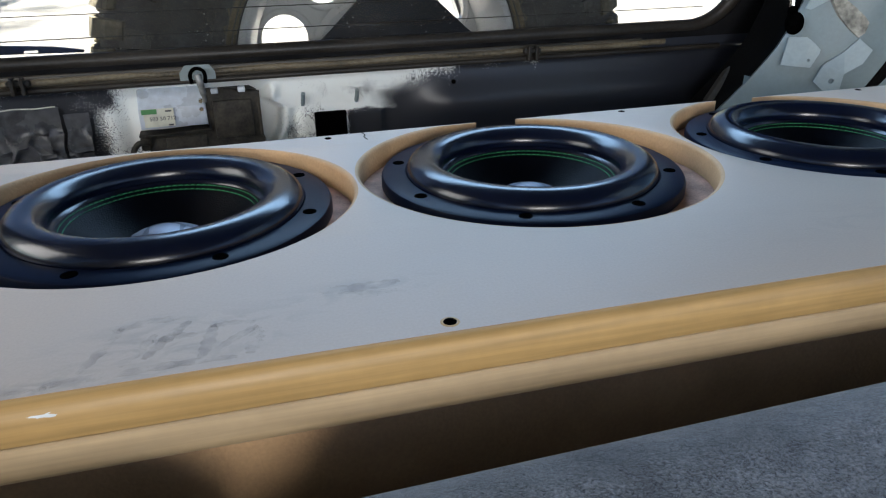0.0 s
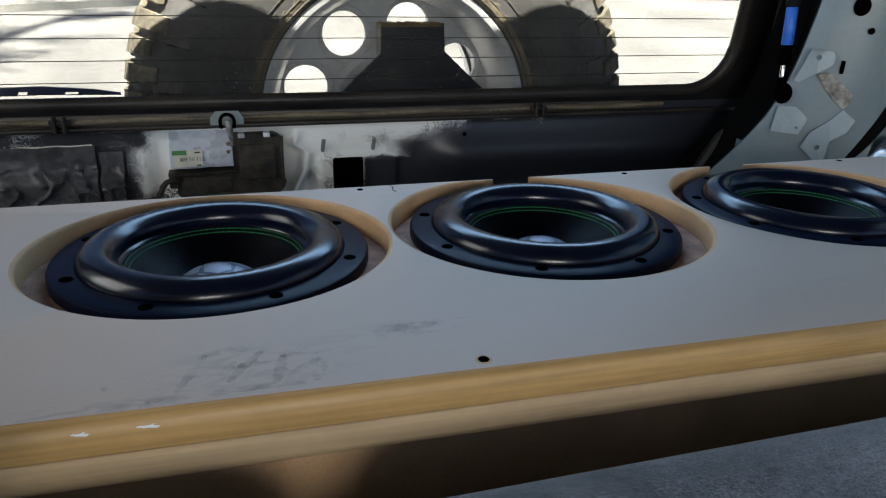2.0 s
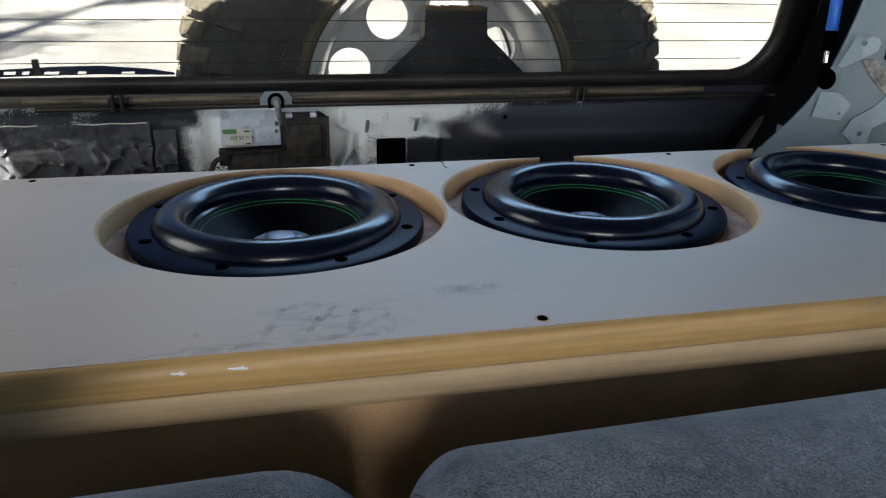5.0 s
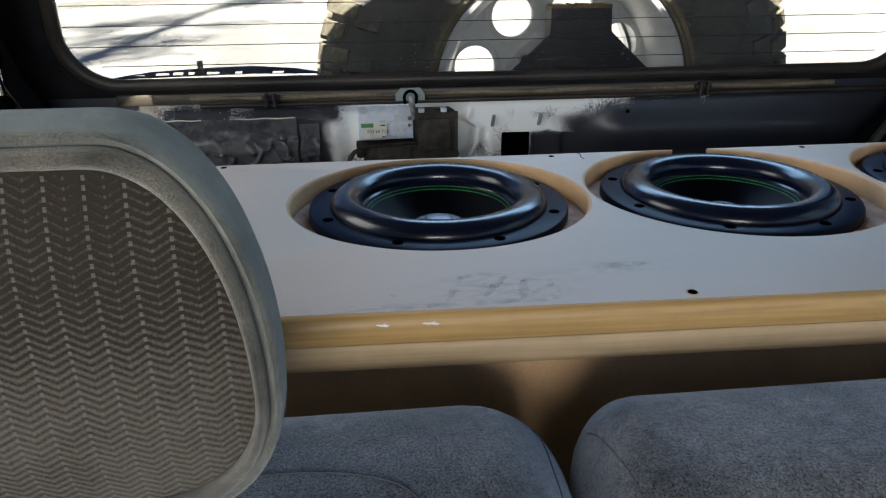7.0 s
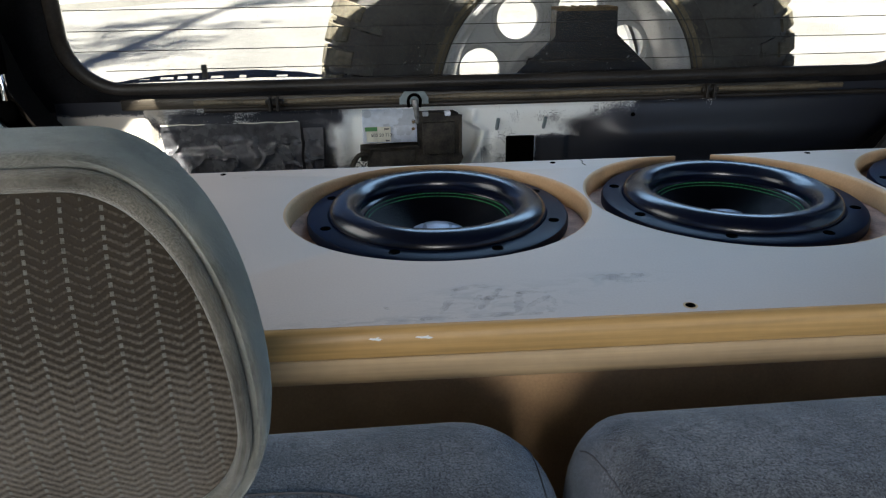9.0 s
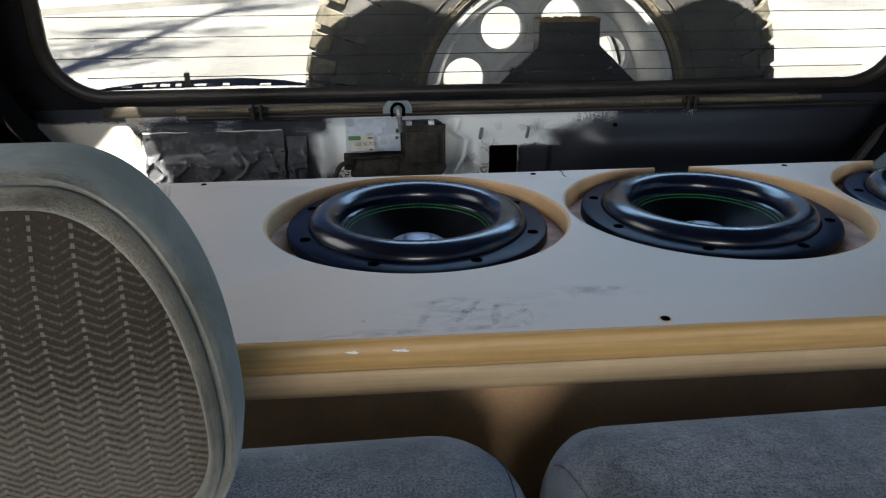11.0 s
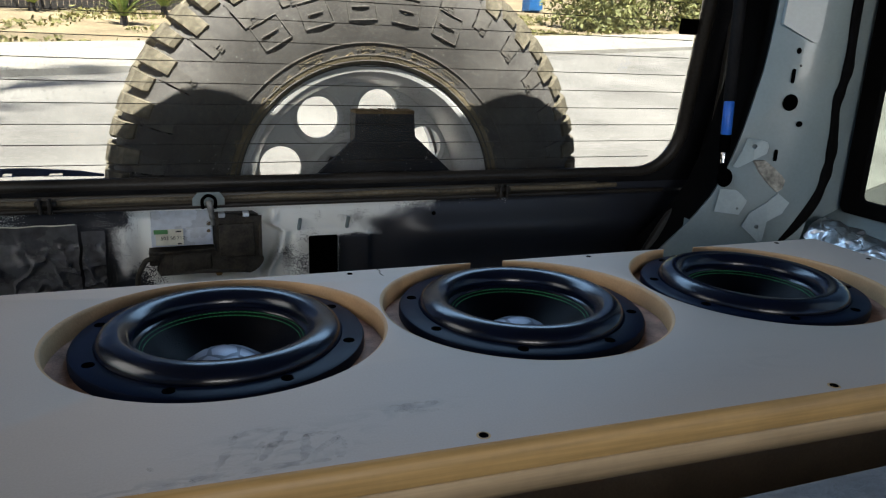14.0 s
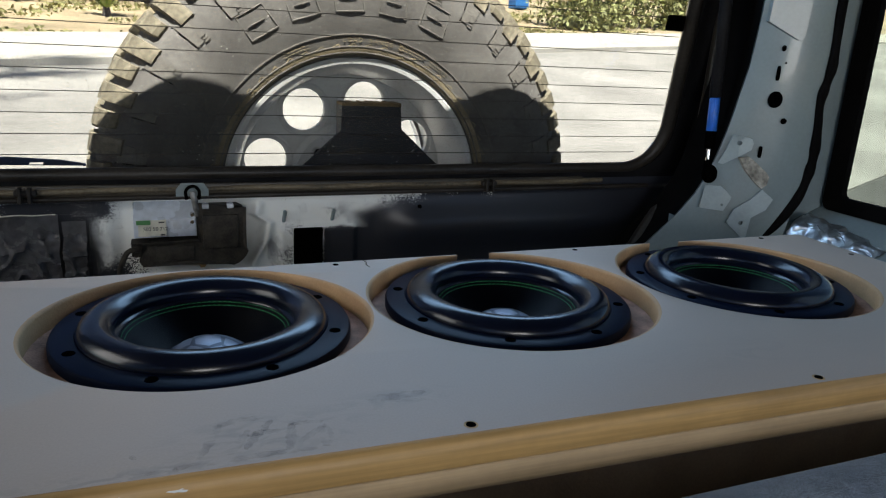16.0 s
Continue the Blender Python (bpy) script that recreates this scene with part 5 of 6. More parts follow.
        p("bolt", bm, CHROME, "small steel bolt", smooth=40)
    bm = bmesh.new()
    slab(bm, [(-0.268, 1.016), (-0.222, 1.016), (-0.222, 1.026), (-0.229, 1.0355), (-0.260, 1.0355), (-0.268, 1.026)], (), 0.004, upright(0.553))
    plate = p("bracket", bm, DARKENED_WHITE, "white mounting tab")
    bm = bmesh.new()
    pts = [(-0.2535, 0.549, 1.012), (-0.2545, 0.5475, 1.024), (-0.249, 0.5475, 1.031), (-0.241, 0.5475, 1.031), (-0.2355, 0.5475, 1.024), (-0.2365, 0.549, 1.012)]
    tube(bm, spline(pts, 5), 0.0024, 8)
    p("rubber_loop", bm, NEAR_BLACK, "black rubber ring", plate, smooth=60)
    bm = bmesh.new()
    tube(bm, spline([(-0.245, 0.547, 1.024), (-0.243, 0.546, 1.012), (-0.242, 0.548, 1.003), (-0.241, 0.552, 0.996)], 5), [0.0048] * 8 + [0.0042] * 8, 10)
    tube(bm, [(-0.241, 0.550, 0.996), (-0.241, 0.553, 0.986)], 0.003, 8)
    p("bush", bm, BUSH, "dull metal mounting stud", smooth=60)
    return t


wiper_motor()


def deadening(x0, x1, z0, z1, y, seed, label):
    """A crumpled black tar sheet pressed onto the door."""
    r = random.Random(seed)
    bm = bmesh.new()
    nx, nz = 110, 64
    rows = []
    for j in range(nz + 1):
        row = []
        for i in range(nx + 1):
            x, z = x0 + (x1 - x0) * i / nx, z0 + (z1 - z0) * j / nz
            q = Vector((x * 19 + seed, z * 24, seed))
            fold = abs(noise.noise(Vector((x * 34 + z * 16, z * 7 - x * 5, seed)))) + abs(noise.noise(Vector((x * 21 - z * 30, z * 9, seed + 4))))
            d = 0.009 * noise.noise(q * 0.7) + 0.010 * max(0.0, 1 - 4.0 * fold) + 0.007 * max(0.0, 1 - 7 * abs(noise.noise(q * 1.6)))
            d *= 0.12 + 0.88 * smoothstep(z1 - 0.015, z1 - 0.06, z)
            d += 0.010 * smoothstep(0.962, 0.945, z)
            edge = 0.0015 * noise.noise(Vector((x * 60, z * 60, 3)))
            row.append(bm.verts.new((x + edge, y - d - 0.004, z + edge)))
        rows.append(row)
    for a, b in zip(rows, rows[1:]):
        for i in range(nx):
            bm.faces.new((a[i], a[i + 1], b[i + 1], b[i]))
    bmesh.ops.solidify(bm, geom=bm.faces[:], thickness=0.002)
    t = part("sound_deadening_sheet", bm, mat("tar_sheet", (0.135, 0.138, 0.15), 0.27, vary=0.35, scale=26, bump=0.6, fine=90, spec=0.7), smooth=40)
    return tagged(t, label, "deadening sheet", "deadening sheets")


peeled = deadening(-0.650, -0.432, 0.80, 0.996, 0.582, 2.3, "crumpled glossy black sound-deadening sheet stuck on the tailgate")
deadening(-0.428, -0.397, 0.80, 0.985, 0.583, 5.1, "black sound-deadening strip stuck on the tailgate")


# white backing showing along the sheet's upper edge
for xa, xb in ((-0.648, -0.580), (-0.528, -0.434)):
    bm = bmesh.new()
    tube(bm, [(x, 0.5735 + 0.0006 * math.sin(x * 90), 0.9965 + 0.0006 * math.sin(x * 140)) for x in np.linspace(xa, xb, 14)], 0.0009, 6)
    part("backing_edge", bm, PAPER, peeled, "white backing along the torn edge")


def strut(mirror):
    s = (lambda x: 2 * MID - x) if mirror else (lambda x: x)
    t = thing("gas_strut", "black tailgate gas strut with a chrome rod" + ("" if mirror else " and blue sleeve"), "gas strut", "tailgate struts", at=(s(0.553), 0.41, 1.072))
    d = 0.010 if mirror else 0.0
    a, b = Vector((s(0.567 + d), 0.405, 1.067 - 0.9 * d)), Vector((s(0.571 + d), 0.44, 1.62))
    at = lambda k: a + (b - a) * k - Vector(t.location)
    for name, k0, k1, r, m_, lab in (("rod", 0.0, 0.10, 0.0045, CHROME, "chrome rod"), ("collar", 0.085, 0.14, 0.0085, NEAR_BLACK, "black end collar"), ("sleeve", 0.135, 0.235, 0.0085, NEAR_BLACK if mirror else BLUE, "" if mirror else "bright blue sleeve"), ("cylinder", 0.235, 1.0, 0.010, BLACK_TRIM, "black cylinder")):
        bm = bmesh.new()
        tube(bm, [at(k0), at(k0 + 0.003), at(k1 - 0.003), at(k1)], [r * 0.85, r, r, r * 0.85], 16)
        part(name, bm, m_, t, lab, smooth=50)
    bm = bmesh.new()
    ball = at(0.0) + (Vector() if mirror else Vector((-0.010, -0.018, 0.008)))
    bmesh.ops.create_icosphere(bm, subdivisions=3, radius=0.0125, matrix=Matrix.Translation(ball) @ Matrix.Diagonal((1, 1, 1.25, 1)))
    if not mirror:
        tube(bm, [ball + Vector((0.012, 0.011, -0.004)), ball, ball + Vector((-0.010, -0.009, 0.003))], [0.007, 0.008, 0.006], 12)
        tube(bm, [ball, (ball + at(0.04)) / 2, at(0.045)], [0.009, 0.008, 0.0065], 12)
    part("ball_joint", bm, NEAR_BLACK, t, "black ball joint", smooth=60)
    return t


strut(False)
strut(True)


def bracket_plate(label, pts, thick, at, yaw, bend=0.0, hole=None):
    """A bent white sheet-metal bracket, drawn in (u, z) on the pillar."""
    t = thing("sheet_bracket", label, "bracket", "brackets on the pillar", at=at)
    bm = bmesh.new()
    slab(bm, pts, [arc(*hole, 0, 340, 17)] if hole else (), thick, upright(0.0))
    for v in bm.verts:
        v.co.y -= abs(bend) * max(0.0, -v.co.x if bend > 0 else v.co.x)
    bmesh.ops.transform(bm, matrix=Matrix.Rotation(yaw, 4, "Z"), verts=bm.verts)
    part("plate", bm, BRACKET, t)
    return t


YAW = -math.atan(0.647)


def on_pillar(pts, x0, z0):
    """Outline on the pillar's slanted plane, round (x0, z0)."""
    return [((x - x0) / 0.8396, z - z0) for x, z in pts]


def at_pillar(x, z, off, mirror=False):
    return (2 * MID - 0.04 - x if mirror else x, 0.378 - (x - 0.584) * 0.647 - off, z)


UPPER = [(0.5745, 1.1422), (0.594, 1.140), (0.6005, 1.1376), (0.603, 1.131), (0.6016, 1.1197), (0.586, 1.1075), (0.5665, 1.0943), (0.5602, 1.0964), (0.5688, 1.1204)]
LOWER = [(0.5506, 1.0571), (0.5711, 1.0571), (0.580, 1.0495), (0.5875, 1.0406), (0.587, 1.036), (0.5797, 1.0158), (0.560, 1.0172), (0.5464, 1.0188)]
FOOT = [(0.6239, 1.0572), (0.6399, 1.0426), (0.6327, 1.0236), (0.6154, 1.0088), (0.6131, 0.9764), (0.6079, 0.9729), (0.5832, 0.9982), (0.5912, 1.0216), (0.6113, 1.0394)]
bracket_plate("white bent steel bracket bolted on the pillar above the strut joint", on_pillar(UPPER, 0.584, 1.128), 0.003, at_pillar(0.584, 1.128, 0.017), YAW, 0.25, (0.001, 0.002, 0.0040))
bracket_plate("white angular steel bracket under the strut joint", on_pillar(LOWER, 0.568, 1.038), 0.003, at_pillar(0.568, 1.038, 0.014), YAW, 0.15, (0.010, -0.012, 0.0022))
bracket_plate("white folded steel tab at the pillar foot", on_pillar(FOOT, 0.610, 1.015), 0.003, at_pillar(0.610, 1.015, 0.017), YAW, 0.2, (-0.0085, -0.016, 0.0038))
bracket_plate("white bent steel bracket on the pillar beside the black strut", [(-u, z) for u, z in on_pillar(UPPER, 0.584, 1.128)][::-1], 0.003, at_pillar(0.584, 1.118, 0.017, True), -YAW, -0.25, (-0.001, 0.002, 0.0040))


def foil():
    bm = bmesh.new()
    nx, ny = 64, 26
    rows = []
    for j in range(ny + 1):
        row = []
        for i in range(nx + 1):
            u, v = i / nx, j / ny
            q = Vector((u * 5, v * 3, 1.7))
            h = 0.005 * noise.noise(q * 1.1) + 0.0035 * abs(noise.noise(q * 2.6)) + 0.0012 * noise.noise(q * 6.0) + 0.012 * math.sin(math.pi * v) + 0.004
            row.append(bm.verts.new((0.672 + 0.052 * v + 0.01 * noise.noise(q), 0.315 - 0.15 * u + 0.006 * noise.noise(q * 2), 1.012 - 0.022 * u - 0.030 * (1 - v) + h)))
        rows.append(row)
    for a, b in zip(rows, rows[1:]):
        for i in range(nx):
            bm.faces.new((a[i], a[i + 1], b[i + 1], b[i]))
    t = part("foil_sheet", bm, FOIL, smooth=25)
    return tagged(t, "crumpled silver foil patch on the ledge below the side window", "foil")


foil()

# ---- spare wheel on the outside of the tailgate ----
WX, WZ, WY = 0.034, 1.0, 0.690


def spare_wheel():
    t = thing("spare_wheel", "dusty off-road spare wheel with chunky tread on the tailgate carrier", "spare wheel", at=(WX, WY, WZ))
    turn = upright(0.0)                    # local z of the lathe looks towards the car
    R, W_ = 0.440, 0.27
    bm = bmesh.new()
    prof = [(0.226, -0.012), (0.232, 0.004), (0.245, 0.0098), (0.262, 0.0112), (0.275, 0.0145), (0.30, 0.0190), (0.335, 0.022), (0.365, 0.018), (0.392, 0.006), (0.412, -0.012), (0.424, -0.03), (0.428, -0.06), (0.428, -W_ + 0.05), (0.41, -W_ - 0.0), (0.34, -W_ - 0.01), (0.26, -W_), (0.228, -W_ + 0.02)]
    lathe(bm, prof, 120, turn)
    tyre = part("tyre", bm, TYRE, t, "dusty black off-road tyre", smooth=40)
    def zz(r):
        return float(np.interp(r, [0.245, 0.262, 0.275, 0.30, 0.335, 0.365, 0.392, 0.412, 0.424], [0.0098, 0.0112, 0.0145, 0.0190, 0.022, 0.018, 0.006, -0.012, -0.030]))

    def raised(name, outline, lift, material, label=""):
        """A plate on the sidewall: outline in (tangent, radius), lifted off the rubber."""
        bm = bmesh.new()
        dense = [(a[0] + (b[0] - a[0]) * i / 3, a[1] + (b[1] - a[1]) * i / 3) for a, b in zip(outline, outline[1:] + outline[:1]) for i in range(3)]
        lo = [bm.verts.new(turn @ Vector((r, -o, zz(r) - 0.002))) for o, r in dense]
        hi = [bm.verts.new(turn @ Vector((r, -o, zz(r) + lift))) for o, r in dense]
        co, cr = sum(p[0] for p in dense) / len(dense), sum(p[1] for p in dense) / len(dense)
        c = bm.verts.new(turn @ Vector((cr, -co, zz(cr) + lift)))
        for i in range(len(dense)):
            k = (i + 1) % len(dense)
            bm.faces.new((lo[i], lo[k], hi[k], hi[i]))
            bm.faces.new((hi[i], hi[k], c))
        ob = part(name, bm, material)
        me = ob.data
        bpy.data.objects.remove(ob)
        return me

    def around(name, me, count, phase=0.0, label=""):
        for k in range(count):
            ob = new(name, me)
            ob.parent = tyre
            ob.matrix_local = Matrix.Rotation(-2 * math.pi * (k + phase) / count, 4, "Y")
            if label:
                ob["label"] = label

    def lug_mesh(w0, w1, r0, skew):
        """A tread block wrapped over the shoulder."""
        bm = bmesh.new()
        stations = [(r0, zz(r0)), (0.405, zz(0.405)), (0.420, -0.020), (0.426, -0.045), (0.427, -0.095)]
        lifts = [(0.003, 0.004), (0.007, 0.008), (0.011, 0.005), (0.0135, 0.0), (0.0135, 0.0)]
        rows = []
        for i, ((r, z), (dr, dz)) in enumerate(zip(stations, lifts)):
            w = w0 + (w1 - w0) * i / 4
            o = skew * i / 4
            rows.append([bm.verts.new(turn @ Vector(p)) for p in ((r - 0.002, o - w - 0.002, z - 0.003), (r + dr, o - w, z + dz), (r + dr, o + w, z + dz), (r - 0.002, o + w + 0.002, z - 0.003))])
        for p, q in zip(rows, rows[1:]):
            for i in range(3):
                bm.faces.new((p[i], p[i + 1], q[i + 1], q[i]))
        bm.faces.new(rows[0])
        bm.faces.new(rows[-1])
        ob = part("tread_lug", bm, LUG)
        me = ob.data
        bpy.data.objects.remove(ob)
        return me
    around("tread_lug", lug_mesh(0.0125, 0.0150, 0.386, 0.008), 32, 0.0)
    around("tread_lug", lug_mesh(0.0110, 0.0145, 0.400, 0.008), 32, 0.5)
    bm = bmesh.new()
    block(bm, 0.42, 0.4395, -0.02, 0.02, -0.165, -0.108, 0.003, 1, turn @ Matrix.Rotation(0.3, 4, "X"))
    ob = part("tread_lug", bm, LUG)
    inner = ob.data
    bpy.data.objects.remove(ob)
    around("tread_lug", inner, 48, 0.25)
    # raised hooked plates with ribbed feet on the sidewall
    hook = raised("sidewall_plate", [(-0.0165, 0.394), (0.0135, 0.394), (0.0110, 0.357), (0.0010, 0.357), (0.0010, 0.350), (-0.0120, 0.350)], 0.0022, TYRE_WORN)
    around("sidewall_plate", hook, 32, 0.1, "raised tapering plate on the sidewall")
    for ra, rb in ((0.3505, 0.3475), (0.3460, 0.3432)):
        foot = raised("sidewall_foot", [(0.0025, ra + 0.004), (0.0120, ra + 0.004), (0.0116, rb + 0.004), (0.0025, rb + 0.004)], 0.0024, TYRE_WORN)
        around("sidewall_foot", foot, 32, 0.1)
    # near-black strip on the rubber, painting the shade of a groove
    groove = raised("sidewall_dark_strip", [(-0.0195, 0.396), (-0.0175, 0.396), (-0.0125, 0.349), (-0.0140, 0.347)], 0.0006, NEAR_BLACK)
    around("sidewall_dark_strip", groove, 32, 0.1)
    # bead zone: thin rings and a zigzag
    bm = bmesh.new()
    for r, z in ((0.2675, 0.0128), (0.238, 0.0085), (0.2475, 0.0105)):
        lathe(bm, [(r - 0.0012, z - 0.002), (r - 0.0008, z + 0.001), (r + 0.0008, z + 0.001), (r + 0.0012, z - 0.002)], 120, turn)
    part("sidewall_rib", bm, TYRE_WORN, tyre, "thin raised rings beside the rim", smooth=40)
    bm = bmesh.new()
    for k in range(56):
        a = 2 * math.pi * k / 56
        for r0, a0, r1, a1 in ((0.2345, a, 0.2525, a + 0.035), (0.2525, a + 0.035, 0.2475, a + 0.078)):
            tube(bm, [turn @ Vector((r * math.cos(t_), r * math.sin(t_), 0.0100 - 2.5 * max(0.0, 0.240 - r) * 0.4)) for r, t_ in ((r0, a0), ((r0 + r1) / 2, (a0 + a1) / 2), (r1, a1))], 0.0011, 5)
    part("rim_protector", bm, BEAD, tyre, "dusty zigzag ribs beside the rim")
    bm = bmesh.new()
    lathe(bm, [(0.2315, 0.003), (0.2345, 0.0062), (0.245, 0.0104), (0.2505, 0.0096), (0.252, 0.0086)], 120, turn)
    part("bead", bm, BEAD, tyre, "tan dust on the tyre bead", smooth=60)

    def stroke(bm, r0, o0, r1, o1, a, w=0.0011):
        rot = Matrix.Rotation(-a, 4, "Y") @ turn
        p, q = Vector((r0, o0, zz(math.hypot(r0, o0)))), Vector((r1, o1, zz(math.hypot(r1, o1))))
        up = Vector((0, 0, 0.0008))
        tube(bm, [rot @ (p + up), rot @ ((p + q) / 2 + 2 * up), rot @ (q + up)], w, 5)
    # outlined block shapes where the maker's lettering stands
    for a0 in (90, 270):
        for k, skew in ((-3.1, 1), (-1.9, 0), (-0.7, 1), (0.5, 0), (1.7, 1)):
            bm = bmesh.new()
            a = radians(a0 - k * 11.5 - 4)
            o = 0.026
            lo_, hi_ = 0.304, 0.346
            for r0, o0, r1, o1 in ((lo_, -o, lo_, o * 0.85), (lo_, o * 0.85, hi_, o), (hi_, o, hi_, -o * 0.8), (hi_, -o * 0.8, lo_, -o), (0.325, -o * 0.5, 0.325, o * 0.5 + 0.004 * skew)):
                stroke(bm, r0, o0, r1, o1, a, 0.0012)
            part("raised_block", bm, TYRE_WORN, tyre, "raised outlined block on the sidewall")
    # raised moulded wording beside the rim
    for word, start, step in (("LOAD RANGE D", 96.0, 2.05),):
        for k, ch in enumerate(word):
            if ch == " ":
                continue
            cu = bpy.data.curves.new("raised_letter", "FONT")
            cu.body, cu.size, cu.align_x, cu.align_y, cu.extrude = ch, 0.0095 if k < 11 else 0.0125, "CENTER", "CENTER", 0.0006
            cu.materials.append(BEAD)
            ob = new("raised_letter", cu)
            ob.parent = tyre
            a = radians(start - step * k)
            ob.matrix_local = turn @ Matrix.Rotation(a, 4, "Z") @ Matrix.Translation((0.2580, 0, 0.0120)) @ Matrix.Rotation(radians(-90), 4, "Z")
    for a0, n_ in ((119, 7), (74, 8), (60, 6)):
        for k in range(n_):
            bm = bmesh.new()
            a = radians(a0 - k * 1.5)
            for r_ in (0.2560, 0.2605):
                stroke(bm, r_, -0.0022, r_, 0.0022, a, 0.0006)
            part("print_bar", bm, BEAD, tyre)
    # rim: barrel with lips and a dished disc with eight round holes
    bm = bmesh.new()
    lathe(bm, [(0.2285, -0.010), (0.2295, 0.001), (0.226, 0.004), (0.219, 0.002), (0.214, -0.006), (0.210, -0.012), (0.206, -0.030), (0.198, -0.06), (0.196, -0.085), (0.199, -0.13), (0.206, -0.2), (0.215, -0.235), (0.228, -0.25), (0.228, -0.262), (0.205, -0.25), (0.199, -0.2)], 96, turn)
    part("rim", bm, WHEEL, t, "grey alloy rim with a bright lip", smooth=40)
    bm = bmesh.new()
    ring = arc(0, 0, 0.199, 0, 357, 119)
    holes = [arc(0.150 * math.cos(radians(a)), 0.150 * math.sin(radians(a)), 0.0385, 0, 350, 35) for a in range(-15, 345, 45)]
    slab(bm, ring, holes + [arc(0, 0, 0.05, 0, 350, 35)], 0.014, upright(0.0) @ Matrix.Translation((0, 0, -0.098)))
    part("disc", bm, WHEEL, t, "alloy disc with round ventilation holes")
    for k in range(8):
        a = radians(-15 + 45 * k)
        bm = bmesh.new()
        lathe(bm, [(0.0385, -0.002), (0.043, 0.003), (0.047, 0.003), (0.050, -0.001)], 40, turn @ Matrix.Translation((0.150 * math.cos(a), 0.150 * math.sin(a), -0.097)))
        part("hole_collar", bm, WHEEL, t, "", smooth=50)
    bm = bmesh.new()
    lathe(bm, [(0.05, -0.10), (0.062, -0.09), (0.095, -0.085), (0.105, -0.096)], 64, turn)
    part("hub_pad", bm, WHEEL, t, "", smooth=50)
    for k in range(6):
        a = radians(60 * k + 15)
        bm = bmesh.new()
        lathe(bm, [(0.0005, 0.014), (0.009, 0.014), (0.011, 0.010), (0.011, 0.0)], 6, turn @ Matrix.Translation((0.075 * math.cos(a), 0.075 * math.sin(a), -0.087)))
        part("wheel_nut", bm, CHROME, t)
    return t


spare_wheel()


def carrier():
    t = thing("wheel_carrier", "dark steel spare wheel carrier with a raw top edge", "wheel carrier", at=(0.04, 0.66, 1.0))
    o = Vector(t.location)
    def p(name, bm, m_, label=""):
        bmesh.ops.translate(bm, verts=bm.verts, vec=-o)
        return part(name, bm, m_, t, label)
    bm = bmesh.new()
    slab(bm, [(-0.100, 1.03), (0.190, 1.03), (0.149, 1.066), (0.094, 1.116), (0.0915, 1.1565), (-0.0095, 1.1545), (-0.0105, 1.113), (-0.058, 1.068)], (), 0.008, upright(0.620))
    p("face_plate", bm, CARRIER, "dark steel plate")
    for x in (-0.0095, 0.0875):
        bm = bmesh.new()
        block(bm, x, x + 0.004, 0.628, 0.66, 1.03, 1.154, 0.0)
        p("side_plate", bm, CARRIER)
    bm = bmesh.new()
    r = random.Random(3)
    xs = np.linspace(-0.0095, 0.0915, 22)
    for a, b in zip(xs, xs[1:]):
        block(bm, a, b, 0.618, 0.66, 1.1535, 1.1575 + r.uniform(0, 0.0022), 0.0)
    p("top_edge", bm, RUST, "yellowish raw top edge")
    bm = bmesh.new()
    lathe(bm, [(0.05, 0.0), (0.05, 0.12), (0.0004, 0.12)], 40, upright(0.78) @ pose(WX, WZ, 0))
    p("hub_drum", bm, CARRIER, "dark mounting drum")
    return t


carrier()


TRIM_PIN = mat("weathered_pin", (0.10, 0.10, 0.085), 0.6, vary=0.2, scale=60, bump=0.1)


def wiper():
    t = thing("rear_wiper", "blue-black rear wiper arm and slotted blade resting outside the glass", "wiper", at=(-0.55, 0.64, 1.07))
    o = Vector((-0.55, 0.64, 1.07 + 0.006))
    def p(name, bm, m_, label="", smooth=None):
        bmesh.ops.translate(bm, verts=bm.verts, vec=-o)
        return part(name, bm, m_, t, label, smooth)
    bm = bmesh.new()
    top = [(-0.735, 1.0595), (-0.70, 1.0655), (-0.66, 1.0705), (-0.60, 1.0735), (-0.56, 1.0755), (-0.50, 1.0765), (-0.47, 1.0745), (-0.43, 1.0715), (-0.395, 1.0655)]
    low = [(-0.395, 1.0625), (-0.50, 1.0645), (-0.60, 1.0625), (-0.70, 1.0605), (-0.735, 1.0575)]
    holes = [[(x0, 1.0645), (x1, 1.0645), (x1 + 0.002, z1), (x0 + 0.002, z1)] for x0, x1, z1 in ((-0.688, -0.672, 1.0660), (-0.655, -0.634, 1.0685), (-0.628, -0.612, 1.0695), (-0.604, -0.594, 1.0695), (-0.575, -0.555, 1.0690), (-0.530, -0.518, 1.0690), (-0.470, -0.452, 1.0680))]
    slab(bm, (top + low)[::-1], holes, 0.005, upright(0.632))
    p("arm", bm, WIPER, "blue-black slotted wiper arm")
    bm = bmesh.new()
    slab(bm, [(-0.74, 1.050), (-0.40, 1.050), (-0.40, 1.058), (-0.74, 1.0565)], [[(x, 1.0525), (x + w_, 1.0525), (x + w_, 1.0550), (x, 1.0550)] for x, w_ in ((-0.725, 0.02), (-0.695, 0.012), (-0.674, 0.008), (-0.655, 0.03), (-0.615, 0.02), (-0.44, 0.025))], 0.004, upright(0.636))
    p("blade", bm, WIPER, "slotted wiper blade")
    bm = bmesh.new()
    block(bm, -0.586, -0.578, 0.626, 0.634, 1.066, 1.087, 0.001)
    p("hinge_pin", bm, TRIM_PIN)
    return t


wiper()


